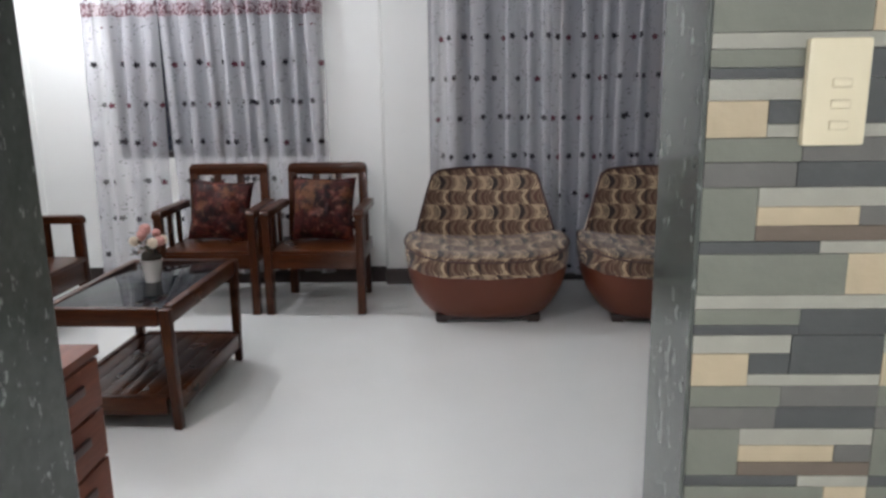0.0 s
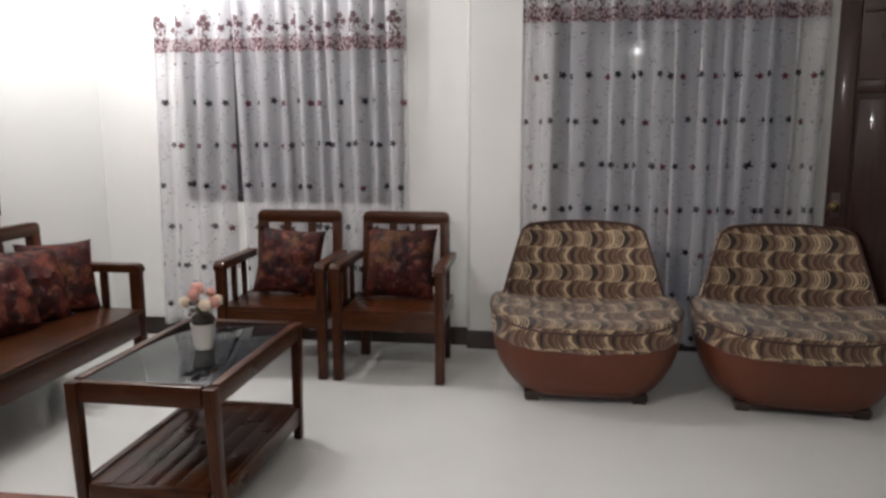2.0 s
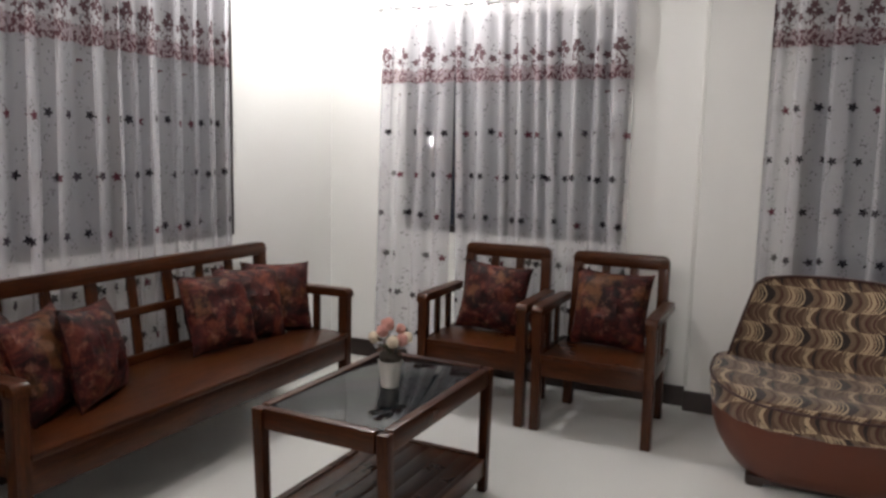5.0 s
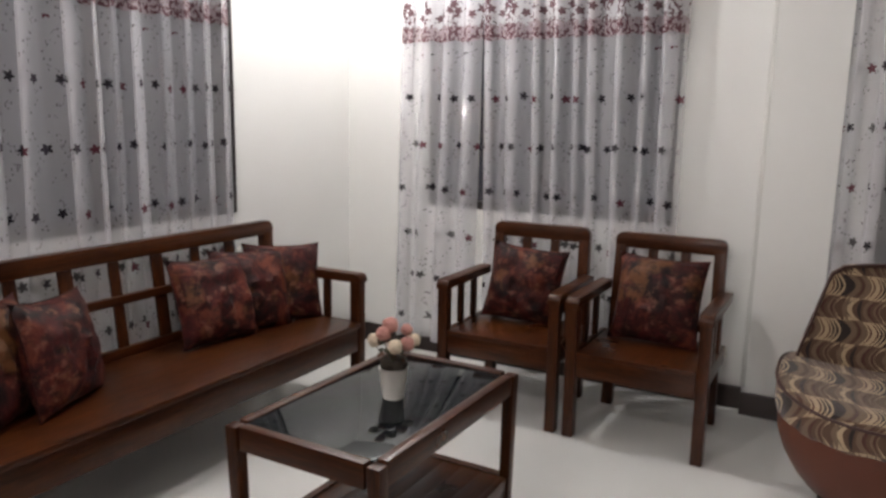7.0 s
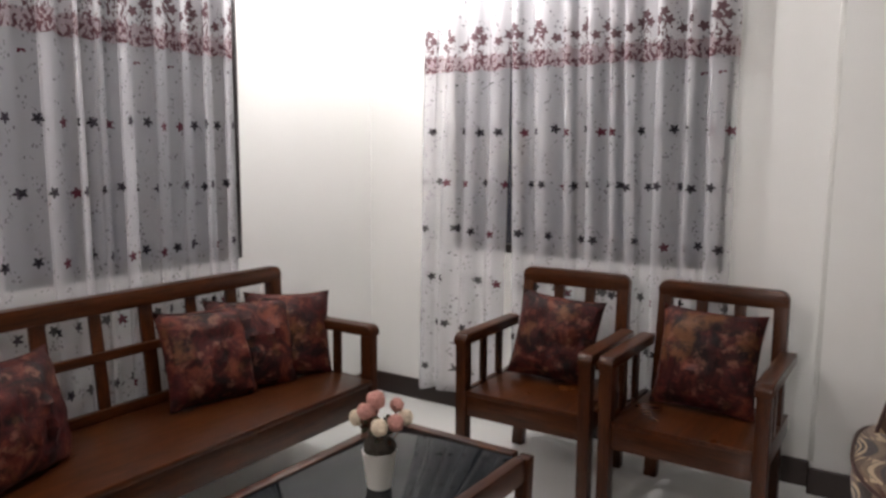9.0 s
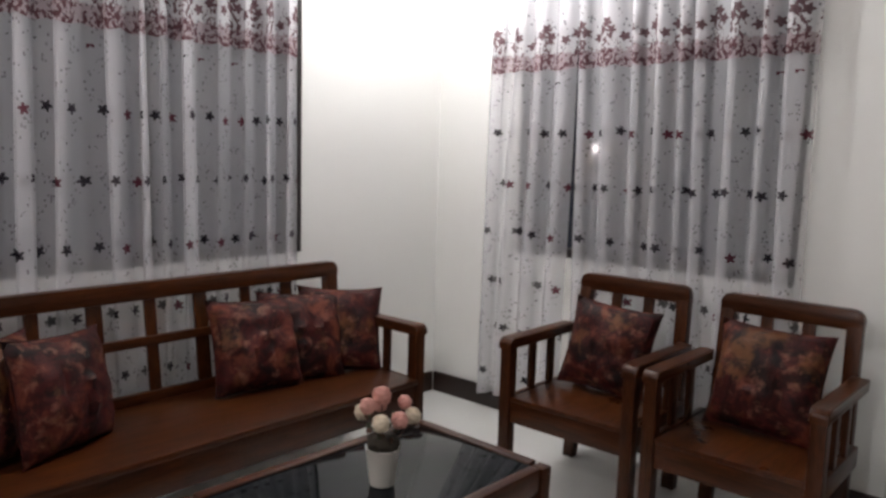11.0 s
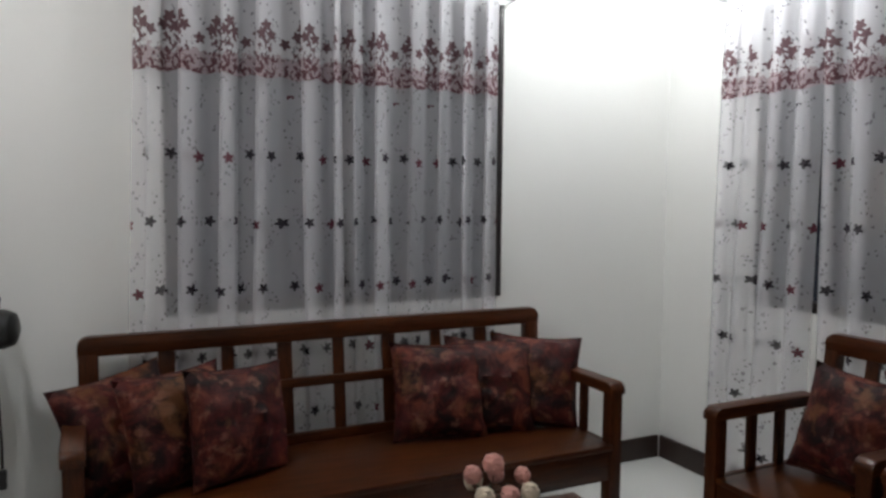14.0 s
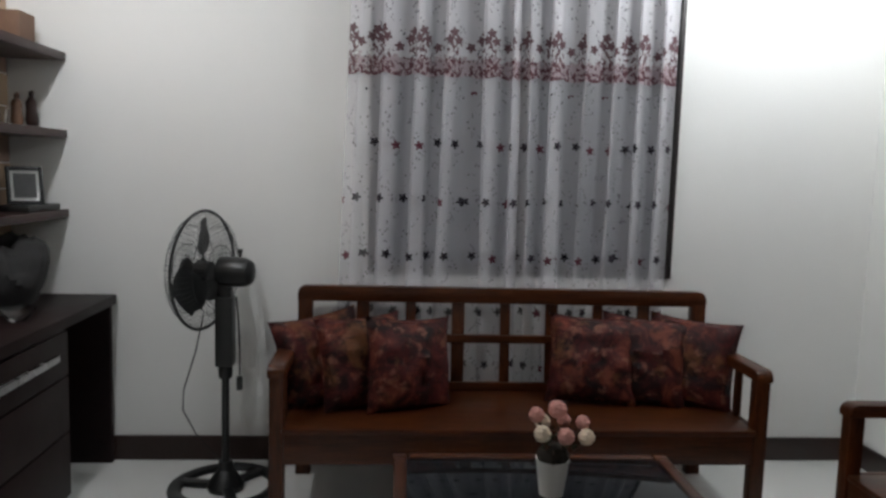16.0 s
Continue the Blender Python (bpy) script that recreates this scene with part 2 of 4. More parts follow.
def floral_fabric():
    m, n, l, b = nodes_of("floral_pillow")
    co = n.new("ShaderNodeTexCoord").outputs["Object"]
    rnd = n.new("ShaderNodeObjectInfo").outputs["Random"]
    off = n.new("ShaderNodeVectorMath")
    off.operation = "ADD"
    com = n.new("ShaderNodeCombineXYZ")
    l.new(math_node(n, l, "MULTIPLY", rnd, 9.0), com.inputs[0])
    l.new(math_node(n, l, "MULTIPLY", rnd, 5.0), com.inputs[2])
    l.new(co, off.inputs[0])
    l.new(com.outputs[0], off.inputs[1])
    p = off.outputs[0]
    nt = n.new("ShaderNodeTexNoise")
    nt.inputs["Scale"].default_value, nt.inputs["Detail"].default_value = 9.5, 6.0
    nt.inputs["Roughness"].default_value, nt.inputs["Distortion"].default_value = 0.66, 0.7
    l.new(p, nt.inputs["Vector"])
    c = ramp_of(n, l, nt.outputs["Fac"], ((0.36, (0.006, 0.0014, 0.0020)), (0.46, (0.020, 0.003, 0.003)), (0.54, (0.055, 0.007, 0.006)), (0.64, (0.130, 0.032, 0.016))))
    # roses
    bent = n.new("ShaderNodeVectorMath")
    bent.operation = "ADD"
    l.new(p, bent.inputs[0])
    l.new(scaled(n, l, nt.outputs["Color"], (0.07, 0.07, 0.07)), bent.inputs[1])
    rose = n.new("ShaderNodeTexVoronoi")
    rose.inputs["Scale"].default_value = 6.0
    l.new(bent.outputs[0], rose.inputs["Vector"])
    ring = ramp_of(n, l, rose.outputs["Distance"], ((0.0, (0.7, 0.7, 0.7)), (0.14, (0.1, 0.1, 0.1)), (0.20, (0.6, 0.6, 0.6)), (0.28, (0.1, 0.1, 0.1)), (0.36, (0.65, 0.65, 0.65)), (0.44, (0, 0, 0))))
    c = mix_rgb(n, l, ring, c, (0.070, 0.006, 0.006))
    # gold leaves
    gold = noise_of(n, l, scaled(n, l, bent.outputs[0], (1.0, 1.0, 0.7)), 6.5, 5.0, 0.62)
    c = mix_rgb(n, l, ramp_of(n, l, gold, ((0.56, (0, 0, 0)), (0.64, (0.75, 0.75, 0.75)))), c, (0.130, 0.050, 0.016))
    petals = noise_of(n, l, p, 20.0, 5.0)
    c = mix_rgb(n, l, ramp_of(n, l, petals, ((0.56, (0, 0, 0)), (0.66, (0.65, 0.65, 0.65)))), c, (0.19, 0.080, 0.050))
    veins = noise_of(n, l, scaled(n, l, bent.outputs[0], (1.0, 1.0, 1.8)), 17.0, 3.0)
    c = mix_rgb(n, l, ramp_of(n, l, veins, ((0.36, (0.6, 0.6, 0.6)), (0.46, (0, 0, 0)))), c, (0.010, 0.003, 0.003))
    l.new(c, b.inputs["Base Color"])
    b.inputs["Roughness"].default_value = 0.6
    b.inputs["Specular IOR Level"].default_value = 0.22
    bump_to(n, l, b, noise_of(n, l, co, 260.0, 2.0), 0.35)
    return m


def glass_material(name, tint, rough=0.02):
    m, n, l, b = nodes_of(name)
    b.inputs["Base Color"].default_value = (*tint, 1)
    b.inputs["Roughness"].default_value = rough
    b.inputs["Transmission Weight"].default_value = 1.0
    b.inputs["IOR"].default_value = 1.45
    return m


def glow(name, color, strength):
    m, n, l, b = nodes_of(name)
    b.inputs["Base Color"].default_value = (*color, 1)
    b.inputs["Emission Color"].default_value = (*color, 1)
    b.inputs["Emission Strength"].default_value = strength
    return m


def floor_material():
    m, n, l, b = nodes_of("floor_tile")
    co = n.new("ShaderNodeTexCoord").outputs["Object"]
    sep = n.new("ShaderNodeSeparateXYZ")
    l.new(co, sep.inputs[0])
    cloud, fine = noise_of(n, l, co, 2.5), noise_of(n, l, co, 90.0)
    c = mix_rgb(n, l, cloud, (0.74, 0.745, 0.72), (0.81, 0.815, 0.79))
    c = mix_rgb(n, l, math_node(n, l, "MULTIPLY", fine, 0.12), c, (0.5, 0.49, 0.46))
    l.new(c, b.inputs["Base Color"])
    l.new(math_node(n, l, "MULTIPLY_ADD", cloud, 0.12, 0.13), b.inputs["Roughness"])
    return m


WALL = plain("wall_paint", (0.80, 0.80, 0.775), 0.75, vary=0.05, scale=1.3, bump=0.08, fine=60)
CEILING = plain("ceiling_paint", (0.82, 0.82, 0.81), 0.85, vary=0.03, scale=1.0, bump=0.05)
FLOOR = floor_material()
GRANITE = stone_speckle("dark_granite", (0.085, 0.093, 0.082), (0.36, 0.38, 0.35), 0.14)
SKIRT = plain("dark_skirting", (0.028, 0.014, 0.011), 0.35, vary=0.3, bump=0.05)
WOOD = wood("varnished_wood", (0.012, 0.0028, 0.0010), (0.112, 0.0295, 0.0072), 0.36, (1, 1, 9))
WOOD_X = wood("varnished_wood_across", (0.012, 0.0028, 0.0010), (0.114, 0.0300, 0.0072), 0.34, (12, 1, 1))
WOOD_Y = wood("varnished_wood_along", (0.013, 0.0030, 0.0010), (0.122, 0.0325, 0.0078), 0.30, (1, 12, 1))
DOOR_WOOD = wood("door_wood", (0.016, 0.006, 0.005), (0.050, 0.019, 0.015), 0.38, (1, 1, 11))
DESK_WOOD = wood("desk_wood", (0.007, 0.003, 0.003), (0.018, 0.007, 0.006), 0.5, (10, 1, 1), coat=0.0)
CHEST_WOOD = wood("chest_wood", (0.11, 0.030, 0.016), (0.24, 0.075, 0.040), 0.55, (1, 9, 1), coat=0.0)
SHELF_WOOD = wood("shelf_wood", (0.018, 0.007, 0.006), (0.055, 0.025, 0.021), 0.42, (9, 1, 1))
FABRIC = crescent_fabric()
LEATHER = plain("brown_leatherette", (0.115, 0.026, 0.009), 0.45, vary=0.28, scale=5, bump=0.25, fine=170)
PIPING = plain("dark_piping", (0.05, 0.014, 0.010), 0.5, vary=0.2)
PILLOW = floral_fabric()
CURTAIN = curtain_material()
BLACK = plain("black_plastic", (0.012, 0.013, 0.013), 0.35, vary=0.3, bump=0.05)
WIRE = plain("dark_steel_wire", (0.022, 0.023, 0.023), 0.4, metal=0.3, vary=0.2, bump=0)
BLADE = plain("smoky_fan_blade", (0.022, 0.024, 0.023), 0.3, vary=0.15, bump=0)
CREAM = plain("cream_plastic", (0.74, 0.66, 0.46), 0.3, vary=0.06, bump=0)
POT = plain("white_ceramic", (0.72, 0.70, 0.66), 0.35, vary=0.06, bump=0.05)
SOIL = plain("dark_moss", (0.035, 0.026, 0.018), 0.9, vary=0.5, scale=60, bump=0.8)
LEAF = plain("dull_leaf", (0.06, 0.062, 0.03), 0.6, vary=0.5, scale=30)
PINK = plain("pink_petals", (0.62, 0.30, 0.26), 0.75, vary=0.25, scale=70, bump=0.8)
IVORY = plain("ivory_petals", (0.72, 0.60, 0.46), 0.75, vary=0.2, scale=70, bump=0.8)
STEM = plain("brown_stem", (0.13, 0.06, 0.035), 0.7, vary=0.3)
CHROME = plain("brushed_metal", (0.55, 0.55, 0.56), 0.28, metal=1.0, vary=0.1, bump=0)
BRASS = plain("brass", (0.11, 0.075, 0.036), 0.3, metal=1.0, vary=0.15, bump=0)
FRAME_DARK = plain("window_frame_dark", (0.020, 0.015, 0.014), 0.4, vary=0.2)
GLASS = glass_material("window_glass", (0.93, 0.95, 0.95))
TABLE_GLASS = plain("smoked_glass", (0.010, 0.012, 0.014), 0.05, vary=0.2, bump=0)
TABLE_GLASS.node_tree.nodes["Principled BSDF"].inputs["Specular IOR Level"].default_value = 0.17
PAPER = plain("white_paper", (0.72, 0.72, 0.70), 0.7, vary=0.06)
PRINT = plain("grey_print", (0.11, 0.11, 0.11), 0.5, vary=0.5, scale=40)
BAG = plain("black_cloth", (0.011, 0.010, 0.010), 0.8, vary=0.3, scale=14, bump=0.5)
CLEAR = glass_material("clear_glass", (0.97, 0.98, 0.98))
LAMP_GLOW = glow("corner_bulb_glow", (0.96, 0.985, 1.0), CORNER_LAMP)
ROOM_GLOW = glow("ceiling_lamp_glow", (0.98, 0.985, 1.0), ROOM_LAMP)
HALL_GLOW = glow("hall_bulb_glow", (0.98, 0.985, 1.0), HALL_LAMP)
STONE = [plain("stone_" + nm, c, 0.5, vary=0.22, scale=22, bump=0.4, fine=90) for nm, c in (
    ("beige", (0.50, 0.41, 0.27)), ("pale", (0.36, 0.35, 0.29)), ("green_grey", (0.185, 0.19, 0.15)),
    ("mid_grey", (0.14, 0.135, 0.12)), ("dark_grey", (0.075, 0.078, 0.075)), ("brown_grey", (0.15, 0.115, 0.085)))]
CLAD = [plain("cladding_" + nm, c, 0.6, vary=0.3, scale=25, bump=0.5, fine=80) for nm, c in (
    ("tan", (0.36, 0.25, 0.16)), ("rose", (0.30, 0.20, 0.15)), ("grey", (0.24, 0.22, 0.20)), ("brown", (0.16, 0.085, 0.05)))]


# ---- mesh helpers ----
def box(bm, x0, x1, y0, y1, z0, z1, bevel=0.0, m=None):
    """An axis-aligned block, with its edges rounded, added to bm."""
    made = bmesh.ops.create_cube(bm, size=1.0)["verts"]
    for v in made:
        v.co = Vector(((x0 + x1) / 2 + v.co.x * (x1 - x0), (y0 + y1) / 2 + v.co.y * (y1 - y0), (z0 + z1) / 2 + v.co.z * (z1 - z0)))
    if bevel:
        edges = list({e for v in made for e in v.link_edges})
        res = bmesh.ops.bevel(bm, geom=edges, offset=bevel, segments=2, affect="EDGES", profile=0.6)
        made = list({v for f in res["faces"] for v in f.verts} | {v for v in made if v.is_valid})
    if m is not None:
        bmesh.ops.transform(bm, matrix=m, verts=made)
    return bm


def block(*a, **k):
    return box(bmesh.new(), *a, **k)


def lathe(profile, steps=24, bm=None, m=None):
    """A solid of revolution about z from (radius, height) pairs."""
    bm = bm or bmesh.new()
    rings = [[bm.verts.new((r * math.cos(a * math.tau / steps), r * math.sin(a * math.tau / steps), z)) for a in range(steps)] for r, z in profile]
    for p, q in zip(rings, rings[1:]):
        for a in range(steps):
            bm.faces.new((p[a], p[(a + 1) % steps], q[(a + 1) % steps], q[a]))
    bm.faces.new(rings[0][::-1])
    bm.faces.new(rings[-1])
    if m is not None:
        bmesh.ops.transform(bm, matrix=m, verts=[v for r in rings for v in r])
    return bm


def tube(bm, pts, radius, sides=8, closed=False):
    """A round bar along a line of points."""
    pts = [Vector(p) for p in pts]
    rings = []
    for i, p in enumerate(pts):
        a = pts[i - 1] if i or closed else p
        b = pts[(i + 1) % len(pts)] if i + 1 < len(pts) or closed else p
        q = (b - a).normalized().to_track_quat("Z", "Y")
        rings.append([bm.verts.new(p + q @ Vector((radius * math.cos(k * math.tau / sides), radius * math.sin(k * math.tau / sides), 0))) for k in range(sides)])
    pairs = list(zip(rings, rings[1:])) + ([(rings[-1], rings[0])] if closed else [])
    for r, s in pairs:
        for k in range(sides):
            bm.faces.new((r[k], r[(k + 1) % sides], s[(k + 1) % sides], s[k]))
    if not closed:
        bm.faces.new(rings[0][::-1])
        bm.faces.new(rings[-1])
    return bm


def mesh_of(name, bm, material, smooth=True):
    bmesh.ops.recalc_face_normals(bm, faces=bm.faces)
    me = bpy.data.meshes.new(name)
    bm.to_mesh(me)
    bm.free()
    me.materials.append(material)
    if smooth:
        me.shade_smooth()
        me.set_sharp_from_angle(angle=radians(38))
    return me


def part(name, bm, material, parent, label="", smooth=True):
    ob = new(name, mesh_of(name, bm, material, smooth))
    ob.parent = parent
    return tagged(ob, label) if label else ob


def thing(name, m, label, category, group="", kind=""):
    ob = new(name)
    ob.matrix_world = m
    ob.empty_display_size = 0.1
    return tagged(ob, label, category, group, kind)


def single(name, bm, material, label, category, group="", kind="", m=None, smooth=True):
    ob = new(name, mesh_of(name, bm, material, smooth))
    if m is not None:
        ob.matrix_world = m
    return tagged(ob, label, category, group, kind)


def structure(name, bm, material, label, category):
    return single(name, bm, material, label, category, kind="structure", smooth=False)


def wall_with_hole(axis, a0, a1, at, thick, holes):
    """A wall along x or y between a0 and a1; holes are (from, to, bottom, top)."""
    bm = bmesh.new()

    def piece(p, q, z0, z1):
        lo, hi = min(at, at + thick), max(at, at + thick)
        box(bm, *((p, q, lo, hi) if axis == "x" else (lo, hi, p, q)), z0, z1)
    p = a0
    for h0, h1, z0, z1 in holes:
        piece(p, h0, 0, CEIL)
        if z0 > 0:
            piece(h0, h1, 0, z0)
        piece(h0, h1, z1, CEIL)
        p = h1
    piece(p, a1, 0, CEIL)
    return bm


# ---- the room ----
W0 = (2.80, 4.28, 0.915, 2.26)       # window in the left wall: y from, to, sill, head
W1 = (-2.37, -0.93, 0.905, 2.26)     # windows in the back wall: x from, to, sill, head
W2 = (-0.02, 1.40, 0.0, 2.26)          # glazed doorway
structure("floor", block(XL - 0.2, XR + 0.2, YH - 0.2, YB + 0.2, -0.12, 0.0), FLOOR, "glossy off-white ceramic tile floor, clean", "floor")
structure("ceiling", block(XL - 0.2, XR + 0.2, YH - 0.2, YB + 0.2, CEIL, CEIL + 0.1), CEILING, "plain white painted ceiling", "ceiling")
structure("wall_west", wall_with_hole("y", YH - 0.15, YB + 0.15, XL, -0.15, [W0]), WALL, "off-white painted plaster wall with a window", "wall")
structure("wall_north", wall_with_hole("x", XL, XR, YB, 0.15, [W1, W2]), WALL, "off-white painted plaster wall with window and glazed doorway", "wall")
structure("wall_east", block(XR, XR + 0.15, YH - 0.15, YB + 0.15, 0, CEIL), WALL, "plain off-white plaster wall", "wall")
structure("wall_south", block(XL, XR, YH - 0.15, YH, 0, CEIL), WALL, "plain off-white plaster wall", "wall")
structure("column", block(-0.505, -0.20, YB - 0.07, YB - 0.002, 0, CEIL), WALL, "shallow off-white plaster pilaster between windows", "column")
# narrow raised band along the pilaster's left edge, greyer than the wall
single("pilaster_strip", block(-0.532, -0.506, YB - 0.022, YB - 0.001, 0.119, CEIL - 0.003, bevel=0.008), plain("strip_paint", (0.60, 0.60, 0.57), 0.6, vary=0.08, bump=0), "slim strip, slightly darker than the wall, running up beside the pilaster", "trunking")
JL, JR, YF = -0.588, 0.335, 1.306       # passage between the rooms, and its far face
wall_d = structure("wall_divide", block(JR + 0.0065, XR - 0.002, YD + 0.012, YF, 0, CEIL - 0.002), WALL, "dividing wall clad in grey and beige stone strips", "wall")
structure("wall_shelf", block(XL + 0.002, -0.98, 1.03, 1.165, 0, CEIL - 0.002), WALL, "dividing wall behind shelves, clad in tan stone", "wall")
structure("wall_lintel", block(JL + 0.001, JR - 0.001, 1.05, YF - 0.01, 2.25, CEIL - 0.002), WALL, "white plaster lintel over the passage", "wall")
structure("jamb_east", block(JR, JR + 0.006, YD - 0.005, YF + 0.012, 0, CEIL - 0.004, bevel=0.004), GRANITE, "polished dark speckled granite door jamb", "jamb")
structure("jamb_west", block(-0.985, JL, 1.02, 1.22, 0, CEIL - 0.004, bevel=0.004), GRANITE, "polished dark speckled granite pillar", "jamb")


def skirting(name, x0, x1, y0, y1):
    structure(name, block(x0, x1, y0, y1, 0.0, 0.118, bevel=0.006), SKIRT, "dark brown glossy skirting board along the wall", "baseboard")


skirting("baseboard_west", XL, XL + 0.018, 1.17, YB - 0.019)
skirting("baseboard_north_1", XL + 0.019, -0.525, YB - 0.018, YB)
skirting("baseboard_column", -0.523, -0.185, YB - 0.088, YB - 0.071)
skirting("baseboard_north_2", -0.183, W2[0] - 0.002, YB - 0.018, YB)
skirting("baseboard_north_3", W2[1] + 0.002, XR, YB - 0.018, YB)


def window(name, axis, w, at, out, tilts=((0, 0), (0, 0))):
    """Dark timber window in its opening: frame, mullion, sill and two panes."""
    a0, a1, z0, z1 = w
    t = thing(name, Matrix(), "dark framed glazed opening at night behind a sheer curtain", "window", kind="structure")

    def put(nm, p, q, za, zb, d0, d1, mat, lab=""):
        lo, hi = sorted((at + out * d0, at + out * d1))
        part(nm, block(*((p, q, lo, hi) if axis == "x" else (lo, hi, p, q)), za, zb, bevel=0.003 if mat is not GLASS else 0), mat, t, lab)
    f = 0.045
    put("window_frame", a0, a0 + f, z0, z1, 0.02, 0.09, FRAME_DARK)
    put("window_frame", a1 - f, a1, z0, z1, 0.02, 0.09, FRAME_DARK)
    put("window_frame", a0 + f, a1 - f, z1 - f, z1, 0.02, 0.09, FRAME_DARK)
    put("window_frame", a0 + f, a1 - f, z0, z0 + f, 0.02, 0.09, FRAME_DARK)
    mid = (a0 + a1) / 2
    put("mullion", mid - 0.02, mid + 0.02, z0 + f, z1 - f, 0.025, 0.085, FRAME_DARK)
    for k, (p, q) in enumerate(((a0 + f, mid - 0.02), (mid + 0.02, a1 - f))):
        turn, tip = tilts[k]
        half = (q - p) / 2 if abs(turn) < 16 else 0.285
        bm = block(-half, half, -0.003, 0.003, -(z1 - z0) / 2 + f, (z1 - z0) / 2 - f)
        c = ((p + q) / 2, at + out * (0.075 if abs(turn) < 16 else 0.14)) if axis == "x" else (at + out * 0.075, (p + q) / 2)
        bm.transform(Matrix.Translation((*c, (z0 + z1) / 2)) @ Matrix.Rotation(radians(turn + (0 if axis == "x" else 90)), 4, "Z") @ Matrix.Rotation(radians(tip), 4, "X"))
        part("pane", bm, GLASS, t)
    return t


window("window_1", "y", W0, XL, -1, ((0, 9), (0, 9)))
window("window_2", "x", W1, YB, 1, ((17.8, -6.65), (15.2, -0.24)))
window("window_3", "x", W2, YB, 1, ((-6.9, 0.8), (0, 0)))
structure("window_edge", block(XL, XL + 0.022, 4.262, 4.284, 0.925, 2.27, bevel=0.003), FRAME_DARK, "narrow black window edge strip beside the curtain", "trim")


# ---- curtains ----
def curtain_panel(bm, uvl, axis, at, sign, top, bot, z0, z1, folds, depth, seed, u0, lift):
    """A hanging sheet with folds that lap over themselves. top, bot: (from, to) along the wall at the head and the hem."""
    rng = random.Random(seed)
    widths = [rng.uniform(0.45, 1.8) for _ in range(folds)]
    tot = sum(widths)
    edges = [0.0]
    for w in widths:
        edges.append(edges[-1] + w / tot)
    back = [rng.uniform(0.12, 0.22) if rng.random() < 0.25 else rng.uniform(0.34, 0.62) for _ in range(folds)]
    lean = [rng.uniform(-1, 1) for _ in range(folds)]
    per, nv = 12, 20
    starts = [0.0]
    for w, q in zip(widths, back):
        starts.append(starts[-1] + w / tot * (1 + 2 * q))
    span = top[1] - top[0]
    grid = []
    for j in range(nv + 1):
        h = j / nv
        z = z0 + (z1 - z0) * h
        row = []
        for i in range(folds * per + 1):
            k = min(i // per, folds - 1)
            f = (i - k * per) / per
            q = back[k] * (0.85 + 0.25 * math.sin(3.1 * h + 2.0 * k + seed))
            q *= 1.0 + 0.70 * lean[k] * (0.6 - h)
            hi, lo = 0.5 + q / 2, 0.5 - q / 2
            if f <= 0.4:
                x, d = hi * f / 0.4, 0.35 * f / 0.4
            elif f <= 0.6:
                e = (f - 0.4) / 0.2
                x, d = hi + (lo - hi) * (0.5 - 0.5 * math.cos(math.pi * e)), 0.35 + 0.65 * e
            else:
                e = (f - 0.6) / 0.4
                x, d = lo + (1 - lo) * e, 1 - e * e
            wave = 0.10 * math.sin(math.pi * f) * math.sin(2.0 * h + k)
            s = edges[k] + (edges[k + 1] - edges[k]) * x
            a = (top[0] + span * s) * h + (bot[0] + (bot[1] - bot[0]) * s) * (1 - h)
            a += 0.045 * lean[k] * (1 - h) * math.sin(math.pi * min(1, max(0, s)))
            c = at + sign * (depth * (d + wave) + 0.005 * math.sin(4 * h + 3 * s + seed))
            zz = z + (0.012 * math.sin(9 * s + seed) if j == 0 else 0)
            q0 = back[k]
            if f <= 0.4:
                run = (0.5 + q0 / 2) * f / 0.4
            elif f <= 0.6:
                run = 0.5 + q0 / 2 + q0 * (0.5 - 0.5 * math.cos(math.pi * (f - 0.4) / 0.2))
            else:
                run = 0.5 + q0 * 1.5 + (0.5 + q0 / 2) * (f - 0.6) / 0.4
            cloth = u0 + span * (starts[k] + widths[k] / tot * run)
            row.append((bm.verts.new((a, c, zz) if axis == "x" else (c, a, zz)), cloth, z - lift))
        grid.append(row)
    for j in range(nv):
        for i in range(folds * per):
            q = (grid[j][i], grid[j][i + 1], grid[j + 1][i + 1], grid[j + 1][i])
            f = bm.faces.new([v[0] for v in q])
            f.smooth = True
            for lp, v in zip(f.loops, q):
                lp[uvl].uv = (v[1], v[2])


